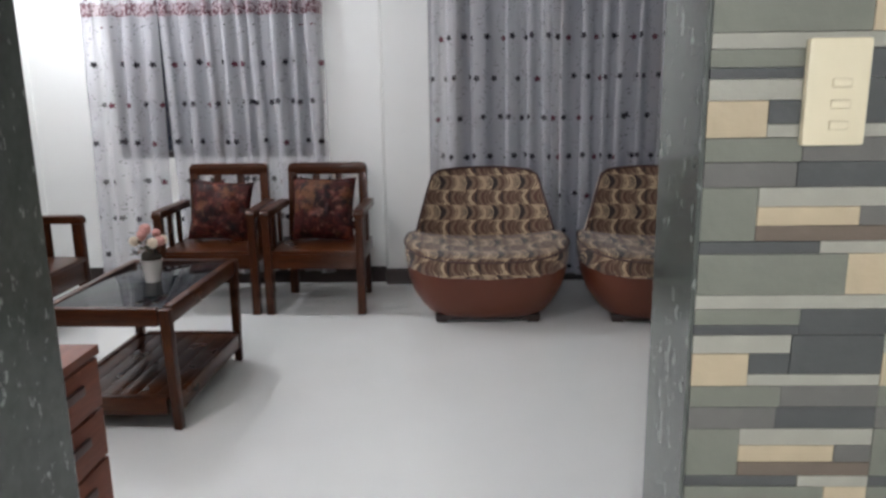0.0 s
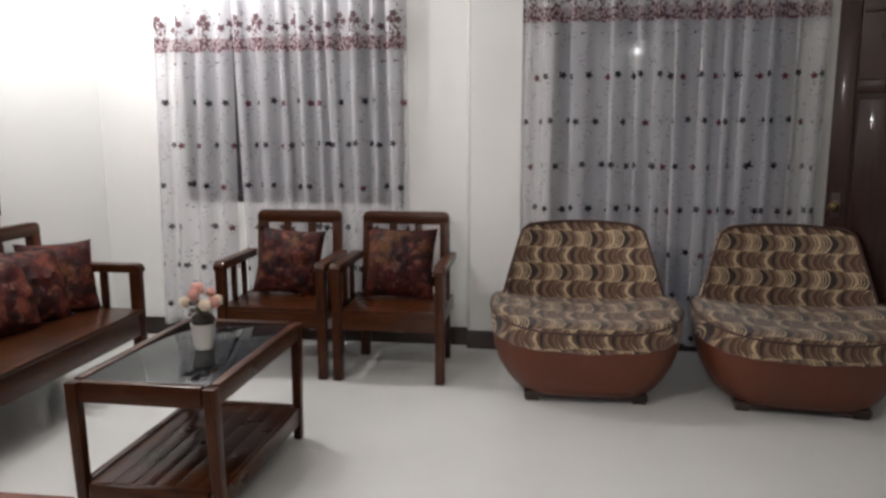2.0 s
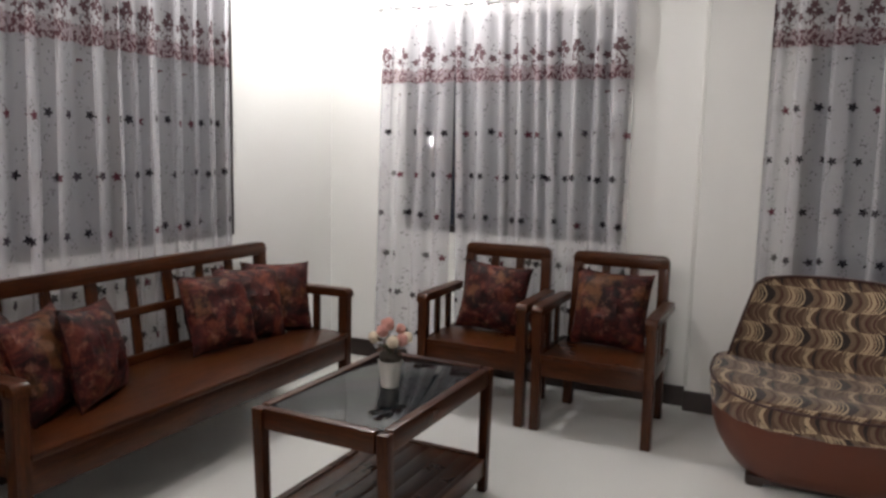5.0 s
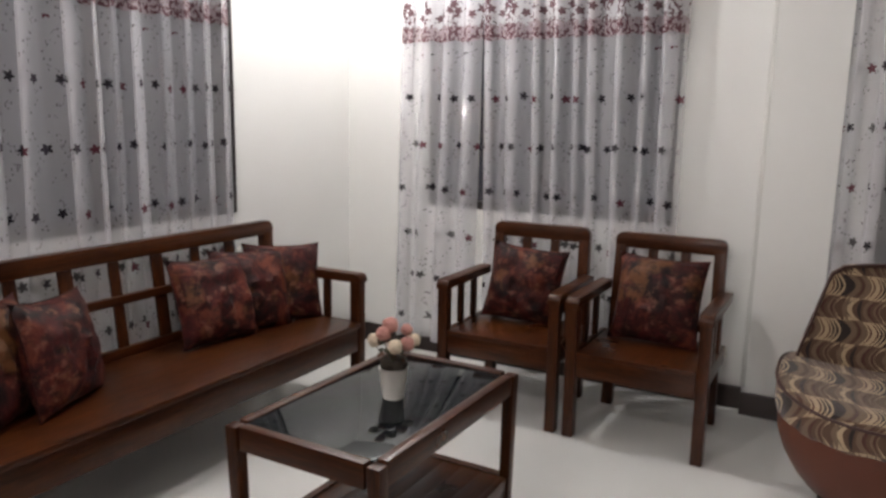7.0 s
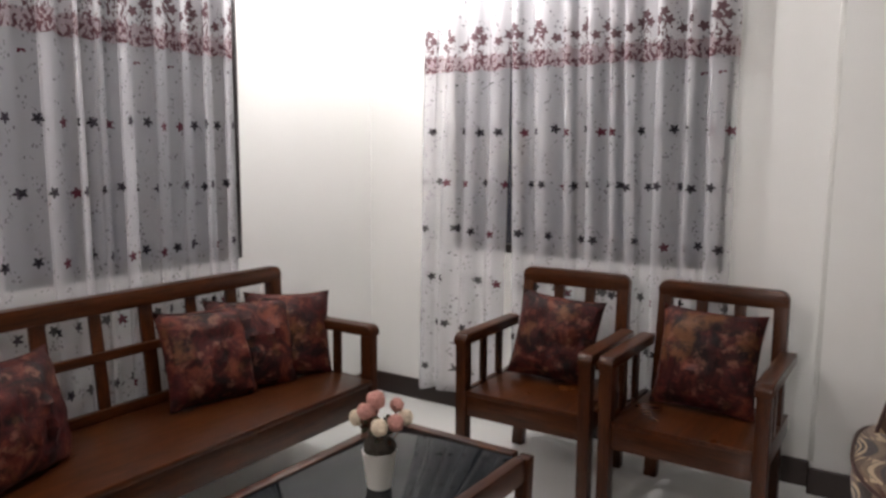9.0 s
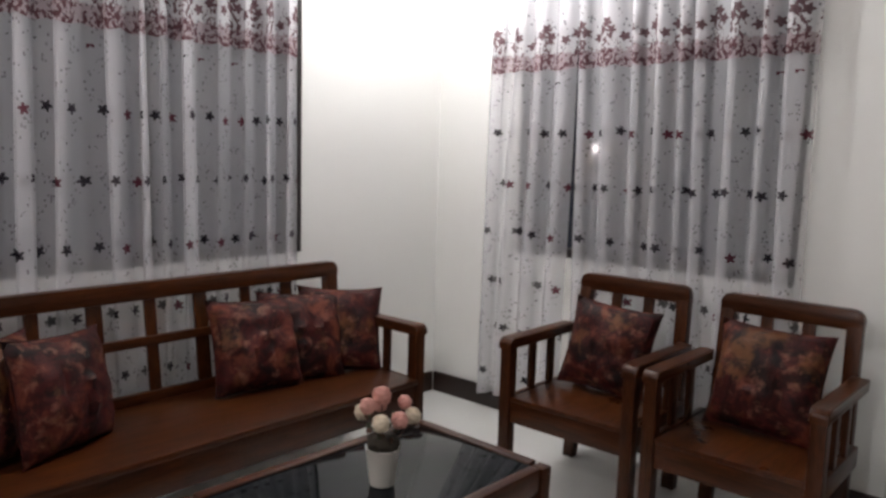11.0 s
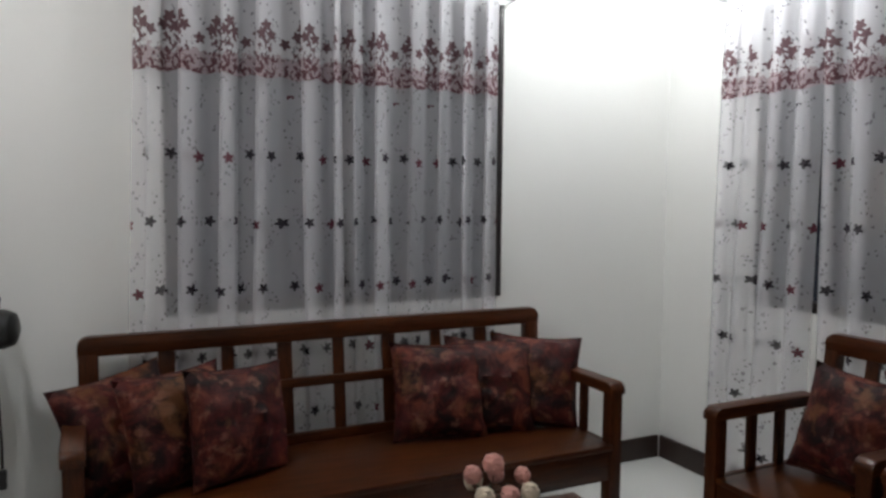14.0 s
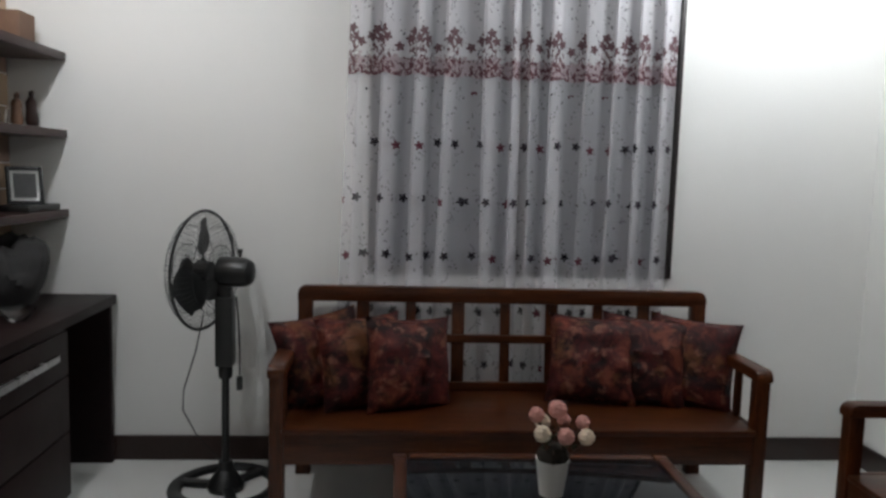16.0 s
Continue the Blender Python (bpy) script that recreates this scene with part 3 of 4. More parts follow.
def curtain(label, axis, at, sign, panels, z0, z1, rod, lift=0.0):
    o = ((rod[0] + rod[1]) / 2, at, z1) if axis == "x" else (at, (rod[0] + rod[1]) / 2, z1)
    t = thing("curtain", Matrix.Translation(o), label, "curtain", "sheer curtains")
    inv = Matrix.Translation(o).inverted()
    for n, (top, bot, folds, seed) in enumerate(panels):
        bm = bmesh.new()
        uvl = bm.loops.layers.uv.new("UVMap")
        curtain_panel(bm, uvl, axis, at, sign, top, bot, z0, z1, folds, 0.050, seed, n * 3.0 + seed * 0.37, lift)
        bm.transform(inv)
        me = bpy.data.meshes.new("curtain_panel")
        bm.to_mesh(me)
        bm.free()
        me.materials.append(CURTAIN)
        ob = new("curtain_panel", me)
        ob.parent = t
    c = at + sign * 0.025
    P = lambda a, z: (a, c, z) if axis == "x" else (c, a, z)
    r = thing("curtain_rod", Matrix.Translation(P(rod[0], z1 - 0.012)), "thin grey metal curtain rod with brackets on the wall", "curtain rod", "curtain rods")
    inv = r.matrix_world.inverted()
    bar = tube(bmesh.new(), [P(rod[0], z1 - 0.012), P(rod[1], z1 - 0.012)], 0.008)
    bar.transform(inv)
    part("rod", bar, CHROME, r)
    for a in rod:
        br = tube(bmesh.new(), [P(a, z1 - 0.012), (a, at - sign * 0.06, z1 - 0.012) if axis == "x" else (at - sign * 0.06, a, z1 - 0.012)], 0.006)
        br.transform(inv)
        part("bracket", br, CHROME, r)
    return t


curtain("sheer white star-print curtain with red floral band behind the sofa", "y", XL + 0.035, 1,
        [((2.71, 3.50), (2.64, 3.52), 6, 3), ((3.48, 4.25), (3.50, 4.245), 6, 11)], 0.10, 2.30, (2.66, 4.32))
curtain("sheer white star-print curtain with red floral band behind wooden armchairs", "x", YB - 0.05, -1,
        [((-2.50, -2.00), (-2.57, -2.02), 4, 5), ((-2.01, -0.90), (-1.955, -0.885), 9, 8)], 0.10, 2.33, (-2.56, -0.85))
curtain("sheer white star-print curtain with red floral band behind round chairs", "x", YB - 0.05, -1,
        [((-0.20, 0.62), (-0.21, 0.64), 6, 14), ((0.60, 1.53), (0.62, 1.50), 7, 19)], 0.06, 2.45, (-0.24, 1.57), 0.14)


# ---- the open door ----
def carved_door():
    w, h, d = 0.79, 2.08, 0.040
    ang = math.atan2(-0.097, 0.16)
    m = Matrix.Translation((1.477, 4.999, 0)) @ Matrix.Rotation(ang, 4, "Z")
    t = thing("door", m, "dark carved wooden panel door standing open", "door")
    part("leaf", block(0, w, 0, 0.026, 0.012, h), DOOR_WOOD, t)
    y0, y1 = -0.014, 0.0
    for nm, a in (("stile", (0, 0.105)), ("stile", (w - 0.105, w)), ("stile", (w / 2 - 0.05, w / 2 + 0.05))):
        part(nm, block(a[0], a[1], y0, y1 + 0.001, 0.012, h if nm == "stile" and a[0] != w / 2 - 0.05 else 1.72, bevel=0.005), DOOR_WOOD, t)
    for z0, z1 in ((0.012, 0.20), (0.36, 0.45), (1.56, 1.63)):
        for x0, x1 in ((0.106, w / 2 - 0.051), (w / 2 + 0.051, w - 0.106)):
            part("rail", block(x0, x1, y0, y1 + 0.001, z0, z1, bevel=0.006), DOOR_WOOD, t)
    part("rail", block(0.106, w - 0.106, y0, y1 + 0.001, h - 0.11, h, bevel=0.006), DOOR_WOOD, t)
    for s in (-1, 1):
        bm = block(-0.24, 0.0, y0 - 0.003, y1 + 0.001, -0.028, 0.028, bevel=0.008)
        bm.transform(Matrix.Translation((w / 2, 0, 1.71)) @ Matrix.Diagonal((-s, 1, 1, 1)) @ Matrix.Rotation(radians(40), 4, "Y"))
        part("moulding", bm, DOOR_WOOD, t)
    for x0, x1 in ((0.125, w / 2 - 0.07), (w / 2 + 0.07, w - 0.125)):
        part("panel", block(x0, x1, -0.007, 0.001, 0.48, 1.53, bevel=0.006), DOOR_WOOD, t)
        part("panel", block(x0, x1, -0.007, 0.001, 0.225, 0.335, bevel=0.006), DOOR_WOOD, t)
    k = part("knob", lathe([(0.006, 0), (0.026, 0.003), (0.026, 0.008), (0.010, 0.012), (0.010, 0.035), (0.022, 0.042), (0.027, 0.055), (0.020, 0.068), (0.004, 0.072)], 20,
                           m=Matrix.Translation((0.052, y0, 0.96)) @ Matrix.Rotation(radians(90), 4, "X")), BRASS, t, "brass door knob")
    part("lock_plate", block(0.030, 0.074, y0 - 0.003, y0, 0.90, 1.03, bevel=0.001), SKIRT, t)


carved_door()


# ---- wooden sala set ----
def arched_rail(half, y0, y1, z0, z1, r=0.038):
    """A rail along x whose upper corners are rounded off."""
    line = [(-half, z0), (half, z0)]
    for sx in (1, -1):
        for k in range(7):
            a = radians(90 * k / 6) if sx > 0 else radians(90 + 90 * k / 6)
            line.append((sx * (half - r) + r * math.cos(a), z1 - r + r * math.sin(a)))
    bm = bmesh.new()
    near = [bm.verts.new((x, y0, z)) for x, z in line]
    far = [bm.verts.new((x, y1, z)) for x, z in line]
    bm.faces.new(near)
    bm.faces.new(far[::-1])
    n = len(line)
    for k in range(n):
        bm.faces.new((near[k], far[k], far[(k + 1) % n], near[(k + 1) % n]))
    rims = [e for e in bm.edges if abs(e.verts[0].co.y - e.verts[1].co.y) < 1e-6]
    bmesh.ops.bevel(bm, geom=rims, offset=0.006, segments=2, affect="EDGES", profile=0.6)
    return bm


def arm_board(x, wide, y0, y1, z0, z1, r=0.030):
    """An arm board along y, its front upper corner rounded down to the leg."""
    line = [(y1, z0), (y1, z1)]
    for k in range(7):
        a = radians(90 + 90 * k / 6)
        line.append((y0 + r + r * math.cos(a), z1 - r + r * math.sin(a)))
    line.append((y0, z0))
    bm = bmesh.new()
    near = [bm.verts.new((x - wide / 2, y, z)) for y, z in line]
    far = [bm.verts.new((x + wide / 2, y, z)) for y, z in line]
    bm.faces.new(near)
    bm.faces.new(far[::-1])
    n = len(line)
    for k in range(n):
        bm.faces.new((near[k], far[k], far[(k + 1) % n], near[(k + 1) % n]))
    rims = [e for e in bm.edges if abs(e.verts[0].co.x - e.verts[1].co.x) < 1e-6]
    bmesh.ops.bevel(bm, geom=rims, offset=0.007, segments=2, affect="EDGES", profile=0.6)
    return bm


def arm_side(t, x, y_front, y_back, seat_z, arm_z, slats, wide=0.05):
    """Front post, arm board and upright slats on one side, running along y."""
    part("front_leg", block(x - wide / 2, x + wide / 2, y_front, y_front + 0.055, 0, arm_z - 0.046, bevel=0.006), WOOD, t)
    part("armrest", arm_board(x, wide + 0.012, y_front - 0.008, y_back, arm_z - 0.046, arm_z), WOOD_Y, t)
    span = y_back - y_front - 0.055
    for k in range(slats):
        y = y_front + 0.055 + span * (k + 1) / (slats + 1)
        part("arm_slat", block(x - 0.011, x + 0.011, y - 0.020, y + 0.020, seat_z - 0.005, arm_z - 0.040, bevel=0.004), WOOD, t)
    part("side_rail", block(x - 0.014, x + 0.014, y_front + 0.056, y_back, seat_z - 0.085, seat_z - 0.006, bevel=0.004), WOOD_Y, t)


def armchair(m):
    """Local frame: the seat's front looks to -y, the floor point under its front middle is the origin."""
    t = thing("wooden_armchair", m, "varnished brown wooden armchair with slatted back and arms", "armchair", "wooden armchairs")
    half, seat_z, arm_z, deep, top = 0.285, 0.405, 0.654, 0.532, 0.884
    for s in (-1, 1):
        arm_side(t, s * half, 0.0, deep - 0.03, seat_z, arm_z, 2)
        bm = block(-0.028, 0.028, -0.024, 0.024, 0.0, top - 0.06, bevel=0.006)
        for v in bm.verts:
            v.co.y += deep - 0.02 + (0.07 if v.co.z > 0.5 else 0.0)
            v.co.x += s * (0.236 if v.co.z > 0.5 else 0.250)
        part("back_post", bm, WOOD, t)
    part("seat", block(-half + 0.026, half - 0.026, 0.004, deep - 0.04, seat_z - 0.022, seat_z, bevel=0.006), WOOD_Y, t)
    part("front_rail", block(-half + 0.026, half - 0.026, 0.012, 0.040, seat_z - 0.115, seat_z - 0.023, bevel=0.004), WOOD_X, t)
    part("back_rail", block(-0.23, 0.23, deep - 0.035, deep - 0.008, seat_z - 0.10, seat_z - 0.02, bevel=0.004), WOOD_X, t)
    part("top_rail", arched_rail(0.265, deep + 0.027, deep + 0.073, top - 0.076, top), WOOD_X, t)
    part("lower_back_rail", block(-0.225, 0.225, deep - 0.012, deep + 0.018, seat_z + 0.03, seat_z + 0.09, bevel=0.005), WOOD_X, t)
    for x in (-0.078, 0.078):
        bm = block(x - 0.024, x + 0.024, -0.010, 0.010, seat_z + 0.085, top - 0.070, bevel=0.004)
        for v in bm.verts:
            v.co.y += deep + (0.045 if v.co.z > 0.6 else 0.008)
        part("back_slat", bm, WOOD, t)
    return t


C1, C2 = (-1.545, 4.515), (-0.888, 4.512)
chair = armchair(pose(C1[0], C1[1], 0, 0, 0, 0.5))
copy_thing(chair, pose(C2[0], C2[1], 0, 0, 0, -0.5))


def sofa(m):
    """Local frame: x along the sofa, front looks to -y."""
    t = thing("wooden_sofa", m, "long varnished brown wooden bench sofa with grid back", "sofa")
    half, seat_z, arm_z, deep, top = 0.980, 0.405, 0.652, 0.572, 0.879
    for s in (-1, 1):
        arm_side(t, s * (half - 0.005), 0.0, deep - 0.03, seat_z, arm_z, 2, 0.058)
        bm = block(-0.034, 0.034, -0.024, 0.024, 0.0, top - 0.055, bevel=0.006)
        for v in bm.verts:
            v.co.y += deep - 0.03 + (0.05 if v.co.z > 0.5 else 0.0)
            v.co.x += s * 0.930
        part("back_post", bm, WOOD, t)
    part("seat", block(-half + 0.026, half - 0.026, -0.010, deep - 0.05, seat_z - 0.026, seat_z, bevel=0.008), WOOD_X, t)
    part("front_rail", block(-half + 0.026, half - 0.026, 0.006, 0.036, seat_z - 0.150, seat_z - 0.027, bevel=0.006), WOOD_X, t)
    part("back_rail", block(-0.90, 0.90, deep - 0.06, deep - 0.032, seat_z - 0.10, seat_z - 0.03, bevel=0.004), WOOD_X, t)
    part("top_rail", arched_rail(0.966, deep - 0.004, deep + 0.042, top - 0.072, top), WOOD_X, t)
    part("lower_back_rail", block(-0.90, 0.90, deep - 0.043, deep - 0.013, seat_z - 0.012, seat_z + 0.036, bevel=0.005), WOOD_X, t)
    part("middle_back_rail", block(-0.90, 0.90, deep - 0.018, deep + 0.010, 0.622, 0.660, bevel=0.005), WOOD_X, t)
    for k in range(-3, 4):
        x = k * 0.222
        wide = 0.030 if k % 2 else 0.024
        bm = block(x - wide, x + wide, -0.008, 0.008, seat_z + 0.034, top - 0.066, bevel=0.004)
        for v in bm.verts:
            v.co.y += deep + (0.022 if v.co.z > 0.65 else -0.020)
        part("back_slat", bm, WOOD, t)
    return t


SOFA = pose(-2.243, 3.455, 0, 0, 0, 90)
sofa(SOFA)


# ---- pillows ----
def pillow_mesh(size=0.40, thick=0.07, seed=1):
    rng = random.Random(seed)
    bm = bmesh.new()
    n = 16
    tops = {}
    for side in (1, -1):
        g = {}
        for i in range(n + 1):
            for j in range(n + 1):
                u, v = i / n * 2 - 1, j / n * 2 - 1
                if side < 0 and (i in (0, n) or j in (0, n)):
                    g[i, j] = tops[i, j]
                    continue
                k = 1 - 0.085 * (1 - abs(u) ** 3) * abs(v) ** 4 - 0.085 * (1 - abs(v) ** 3) * abs(u) ** 4
                t = thick * max(0.0, (1 - u * u) * (1 - v * v)) ** 0.42
                t *= 1 + 0.22 * noise.noise((u * 2.2 + seed, v * 2.2, seed * 3.1))
                t += 0.013 * noise.noise((u * 6 + seed, v * 5, side * 4.0)) * (1 - u * u) * (1 - v * v) * 2
                g[i, j] = bm.verts.new((u * size / 2 * k, -side * t, v * size / 2 * k))
        if side > 0:
            tops = g
        for i in range(n):
            for j in range(n):
                bm.faces.new((g[i, j], g[i + 1, j], g[i + 1, j + 1], g[i, j + 1]))
    return bm


def pillow(m, seed, label, size=0.40):
    t = thing("throw_pillow", m, label, "pillow", "floral throw pillows")
    part("cover", pillow_mesh(size, 0.086, seed), PILLOW, t)
    pts = []
    for a, b in (((-1, -1), (1, -1)), ((1, -1), (1, 1)), ((1, 1), (-1, 1)), ((-1, 1), (-1, -1))):
        for k in range(8):
            f = k / 8
            u, v = a[0] + (b[0] - a[0]) * f, a[1] + (b[1] - a[1]) * f
            kk = 1 - 0.085 * (1 - abs(u) ** 3) * abs(v) ** 4 - 0.085 * (1 - abs(v) ** 3) * abs(u) ** 4
            pts.append((u * size / 2 * kk, 0, v * size / 2 * kk))
    part("seam", tube(bmesh.new(), pts, 0.003, 6, True), PILLOW, t)
    return t


FLORAL = "dark red and gold floral square pillow leaning on "
SEAT = 0.405
pillow(pose(-1.565, 4.915, SEAT + 0.188, -17, 5, 7), 2, FLORAL + "an armchair", 0.40)
pillow(pose(-0.885, 4.895, SEAT + 0.197, -17, 1, -2), 5, FLORAL + "an armchair", 0.42)
# on the sofa: (y along it, x, lean, twist, turn)
for k, (y, x, lean, roll, turn) in enumerate(((2.625, -2.61, -20, -7, 118), (2.80, -2.57, -17, -1, 117), (3.00, -2.54, -14, 4, 115),
                                               (3.830, -2.645, -22, 2, 80), (4.065, -2.640, -20, 4, 72), (4.275, -2.620, -16, 3, 60))):
    pillow(pose(x, y, SEAT + 0.185, lean, roll, turn), 7 + k, FLORAL + "the sofa", 0.405)


# ---- coffee table ----
def coffee_table(m):
    t = thing("coffee_table", m, "brown wooden coffee table with smoked glass top and slatted shelf", "coffee table")
    w, d, h = 0.276, 0.442, 0.532
    for sx in (-1, 1):
        for sy in (-1, 1):
            bm = block(-0.022, 0.022, -0.022, 0.022, 0.0, h - 0.004, bevel=0.006)
            for v in bm.verts:
                low = 1 - v.co.z / h
                v.co.x = v.co.x * (1 - 0.16 * low) + sx * (w - 0.024 + 0.004 * low)
                v.co.y = v.co.y * (1 - 0.16 * low) + sy * (d - 0.024 - 0.026 * low)
            part("leg", bm, WOOD, t)
    for s in (-1, 1):
        part("apron", block(-w + 0.054, w - 0.054, s * (d - 0.026) - 0.018, s * (d - 0.026) + 0.018, h - 0.075, h, bevel=0.005), WOOD_X, t)
        part("apron", block(s * (w - 0.026) - 0.018, s * (w - 0.026) + 0.018, -d + 0.054, d - 0.054, h - 0.075, h, bevel=0.005), WOOD_Y, t)
        part("shelf_rail", block(-w + 0.054, w - 0.054, s * (d - 0.035) - 0.016, s * (d - 0.035) + 0.016, 0.072, 0.150, bevel=0.004), WOOD_X, t)
        part("shelf_rail", block(s * (w - 0.022) - 0.014, s * (w - 0.022) + 0.014, -d + 0.054, d - 0.054, 0.072, 0.150, bevel=0.004), WOOD_Y, t)
    part("glass_top", block(-w + 0.046, w - 0.046, -d + 0.046, d - 0.046, h - 0.014, h - 0.005, bevel=0.001), TABLE_GLASS, t, "smoked glass pane")
    part("top_lip", block(-w + 0.0445, w - 0.0445, -d + 0.0445, d - 0.0445, h - 0.040, h - 0.016), WOOD_Y, t)
    for k in range(6):
        x = -w + 0.078 + k * (2 * w - 0.156) / 5
        part("shelf_slat", block(x - 0.0392, x + 0.0392, -d + 0.052, d - 0.052, 0.128, 0.144, bevel=0.0015), WOOD_Y, t)
    return t


TABLE = (-1.404, 3.364)
coffee_table(pose(TABLE[0], TABLE[1], 0, 0, 0, -1.0))


def flower_pot(x, y, z):
    rng = random.Random(4)
    t = thing("flower_pot", pose(x, y, z), "small white pot of pink and ivory artificial flowers on the table", "flower pot")
    part("pot", lathe([(0.030, 0), (0.033, 0.002), (0.046, 0.100), (0.048, 0.104), (0.044, 0.104), (0.041, 0.090), (0.010, 0.088)], 28), POT, t)
    bm = bmesh.new()
    bmesh.ops.create_icosphere(bm, subdivisions=3, radius=0.044)
    for v in bm.verts:
        v.co *= 1 + 0.22 * noise.noise(v.co * 60)
        v.co.z = v.co.z * 0.85 + 0.112
    part("moss", bm, SOIL, t)
    for k in range(40):
        a, r = rng.uniform(0, math.tau), rng.uniform(0.015, 0.05)
        p = Vector((r * math.cos(a), r * math.sin(a), rng.uniform(0.125, 0.185)))
        bm = bmesh.new()
        L, W = rng.uniform(0.018, 0.03), rng.uniform(0.006, 0.010)
        ring = [bm.verts.new(c) for c in ((0, 0, 0), (W, 0, L * 0.4), (0, 0.002, L), (-W, 0, L * 0.4))]
        mid = bm.verts.new((0, 0.004, L * 0.45))
        for i in range(4):
            bm.faces.new((ring[i], ring[(i + 1) % 4], mid))
        bm.transform(Matrix.Translation(p) @ Euler((rng.uniform(-1.2, 1.2), rng.uniform(-1.2, 1.2), a)).to_matrix().to_4x4())
        part("leaf", bm, LEAF if k % 3 else STEM, t)
    heads = ((-0.048, 0.010, 0.226, 0.025, 0), (0.012, 0.020, 0.238, 0.030, 0), (0.080, 0.000, 0.208, 0.023, 0), (-0.038, -0.030, 0.186, 0.027, 1),
             (0.026, -0.035, 0.180, 0.027, 0), (0.086, -0.025, 0.176, 0.026, 1), (-0.020, 0.060, 0.190, 0.026, 1), (0.040, 0.055, 0.196, 0.023, 0))
    for hx, hy, hz, r, kind in heads:
        bm = bmesh.new()
        bmesh.ops.create_icosphere(bm, subdivisions=4, radius=r * 0.80)
        for v in bm.verts:
            v.co *= 1 + 0.20 * noise.noise(v.co * 150) + 0.17 * abs(noise.noise(v.co * 330))
        bm.transform(Matrix.Translation((-hy, hx, hz)))
        part("bloom", bm, (PINK, IVORY)[kind], t)
        part("stem", tube(bmesh.new(), [(-hy * 0.3, hx * 0.3, 0.10), (-hy * 0.8, hx * 0.8, hz - 0.03), (-hy, hx, hz - r * 0.6)], 0.0016, 5), STEM, t)


flower_pot(-1.382, 3.370, 0.5275)


# ---- round upholstered chairs ----
def rounded_ring(w, d, p, steps=40):
    out = []
    for k in range(steps):
        a = math.tau * k / steps
        c, s = math.cos(a), math.sin(a)
        out.append((w / 2 * math.copysign(abs(c) ** (2 / p), c), d / 2 * math.copysign(abs(s) ** (2 / p), s)))
    return out


def loft(rings, cap=True):
    """rings: lists of points of equal length, bottom to top."""
    bm = bmesh.new()
    rows = [[bm.verts.new(p) for p in r] for r in rings]
    n = len(rows[0])
    for p, q in zip(rows, rows[1:]):
        for k in range(n):
            bm.faces.new((p[k], p[(k + 1) % n], q[(k + 1) % n], q[k]))
    if cap:
        bm.faces.new(rows[0][::-1])
        bm.faces.new(rows[-1])
    return bm


def uv_by(bm, fn):
    uvl = bm.loops.layers.uv.new("UVMap")
    for f in bm.faces:
        for lp in f.loops:
            lp[uvl].uv = fn(lp.vert.co)
    return bm


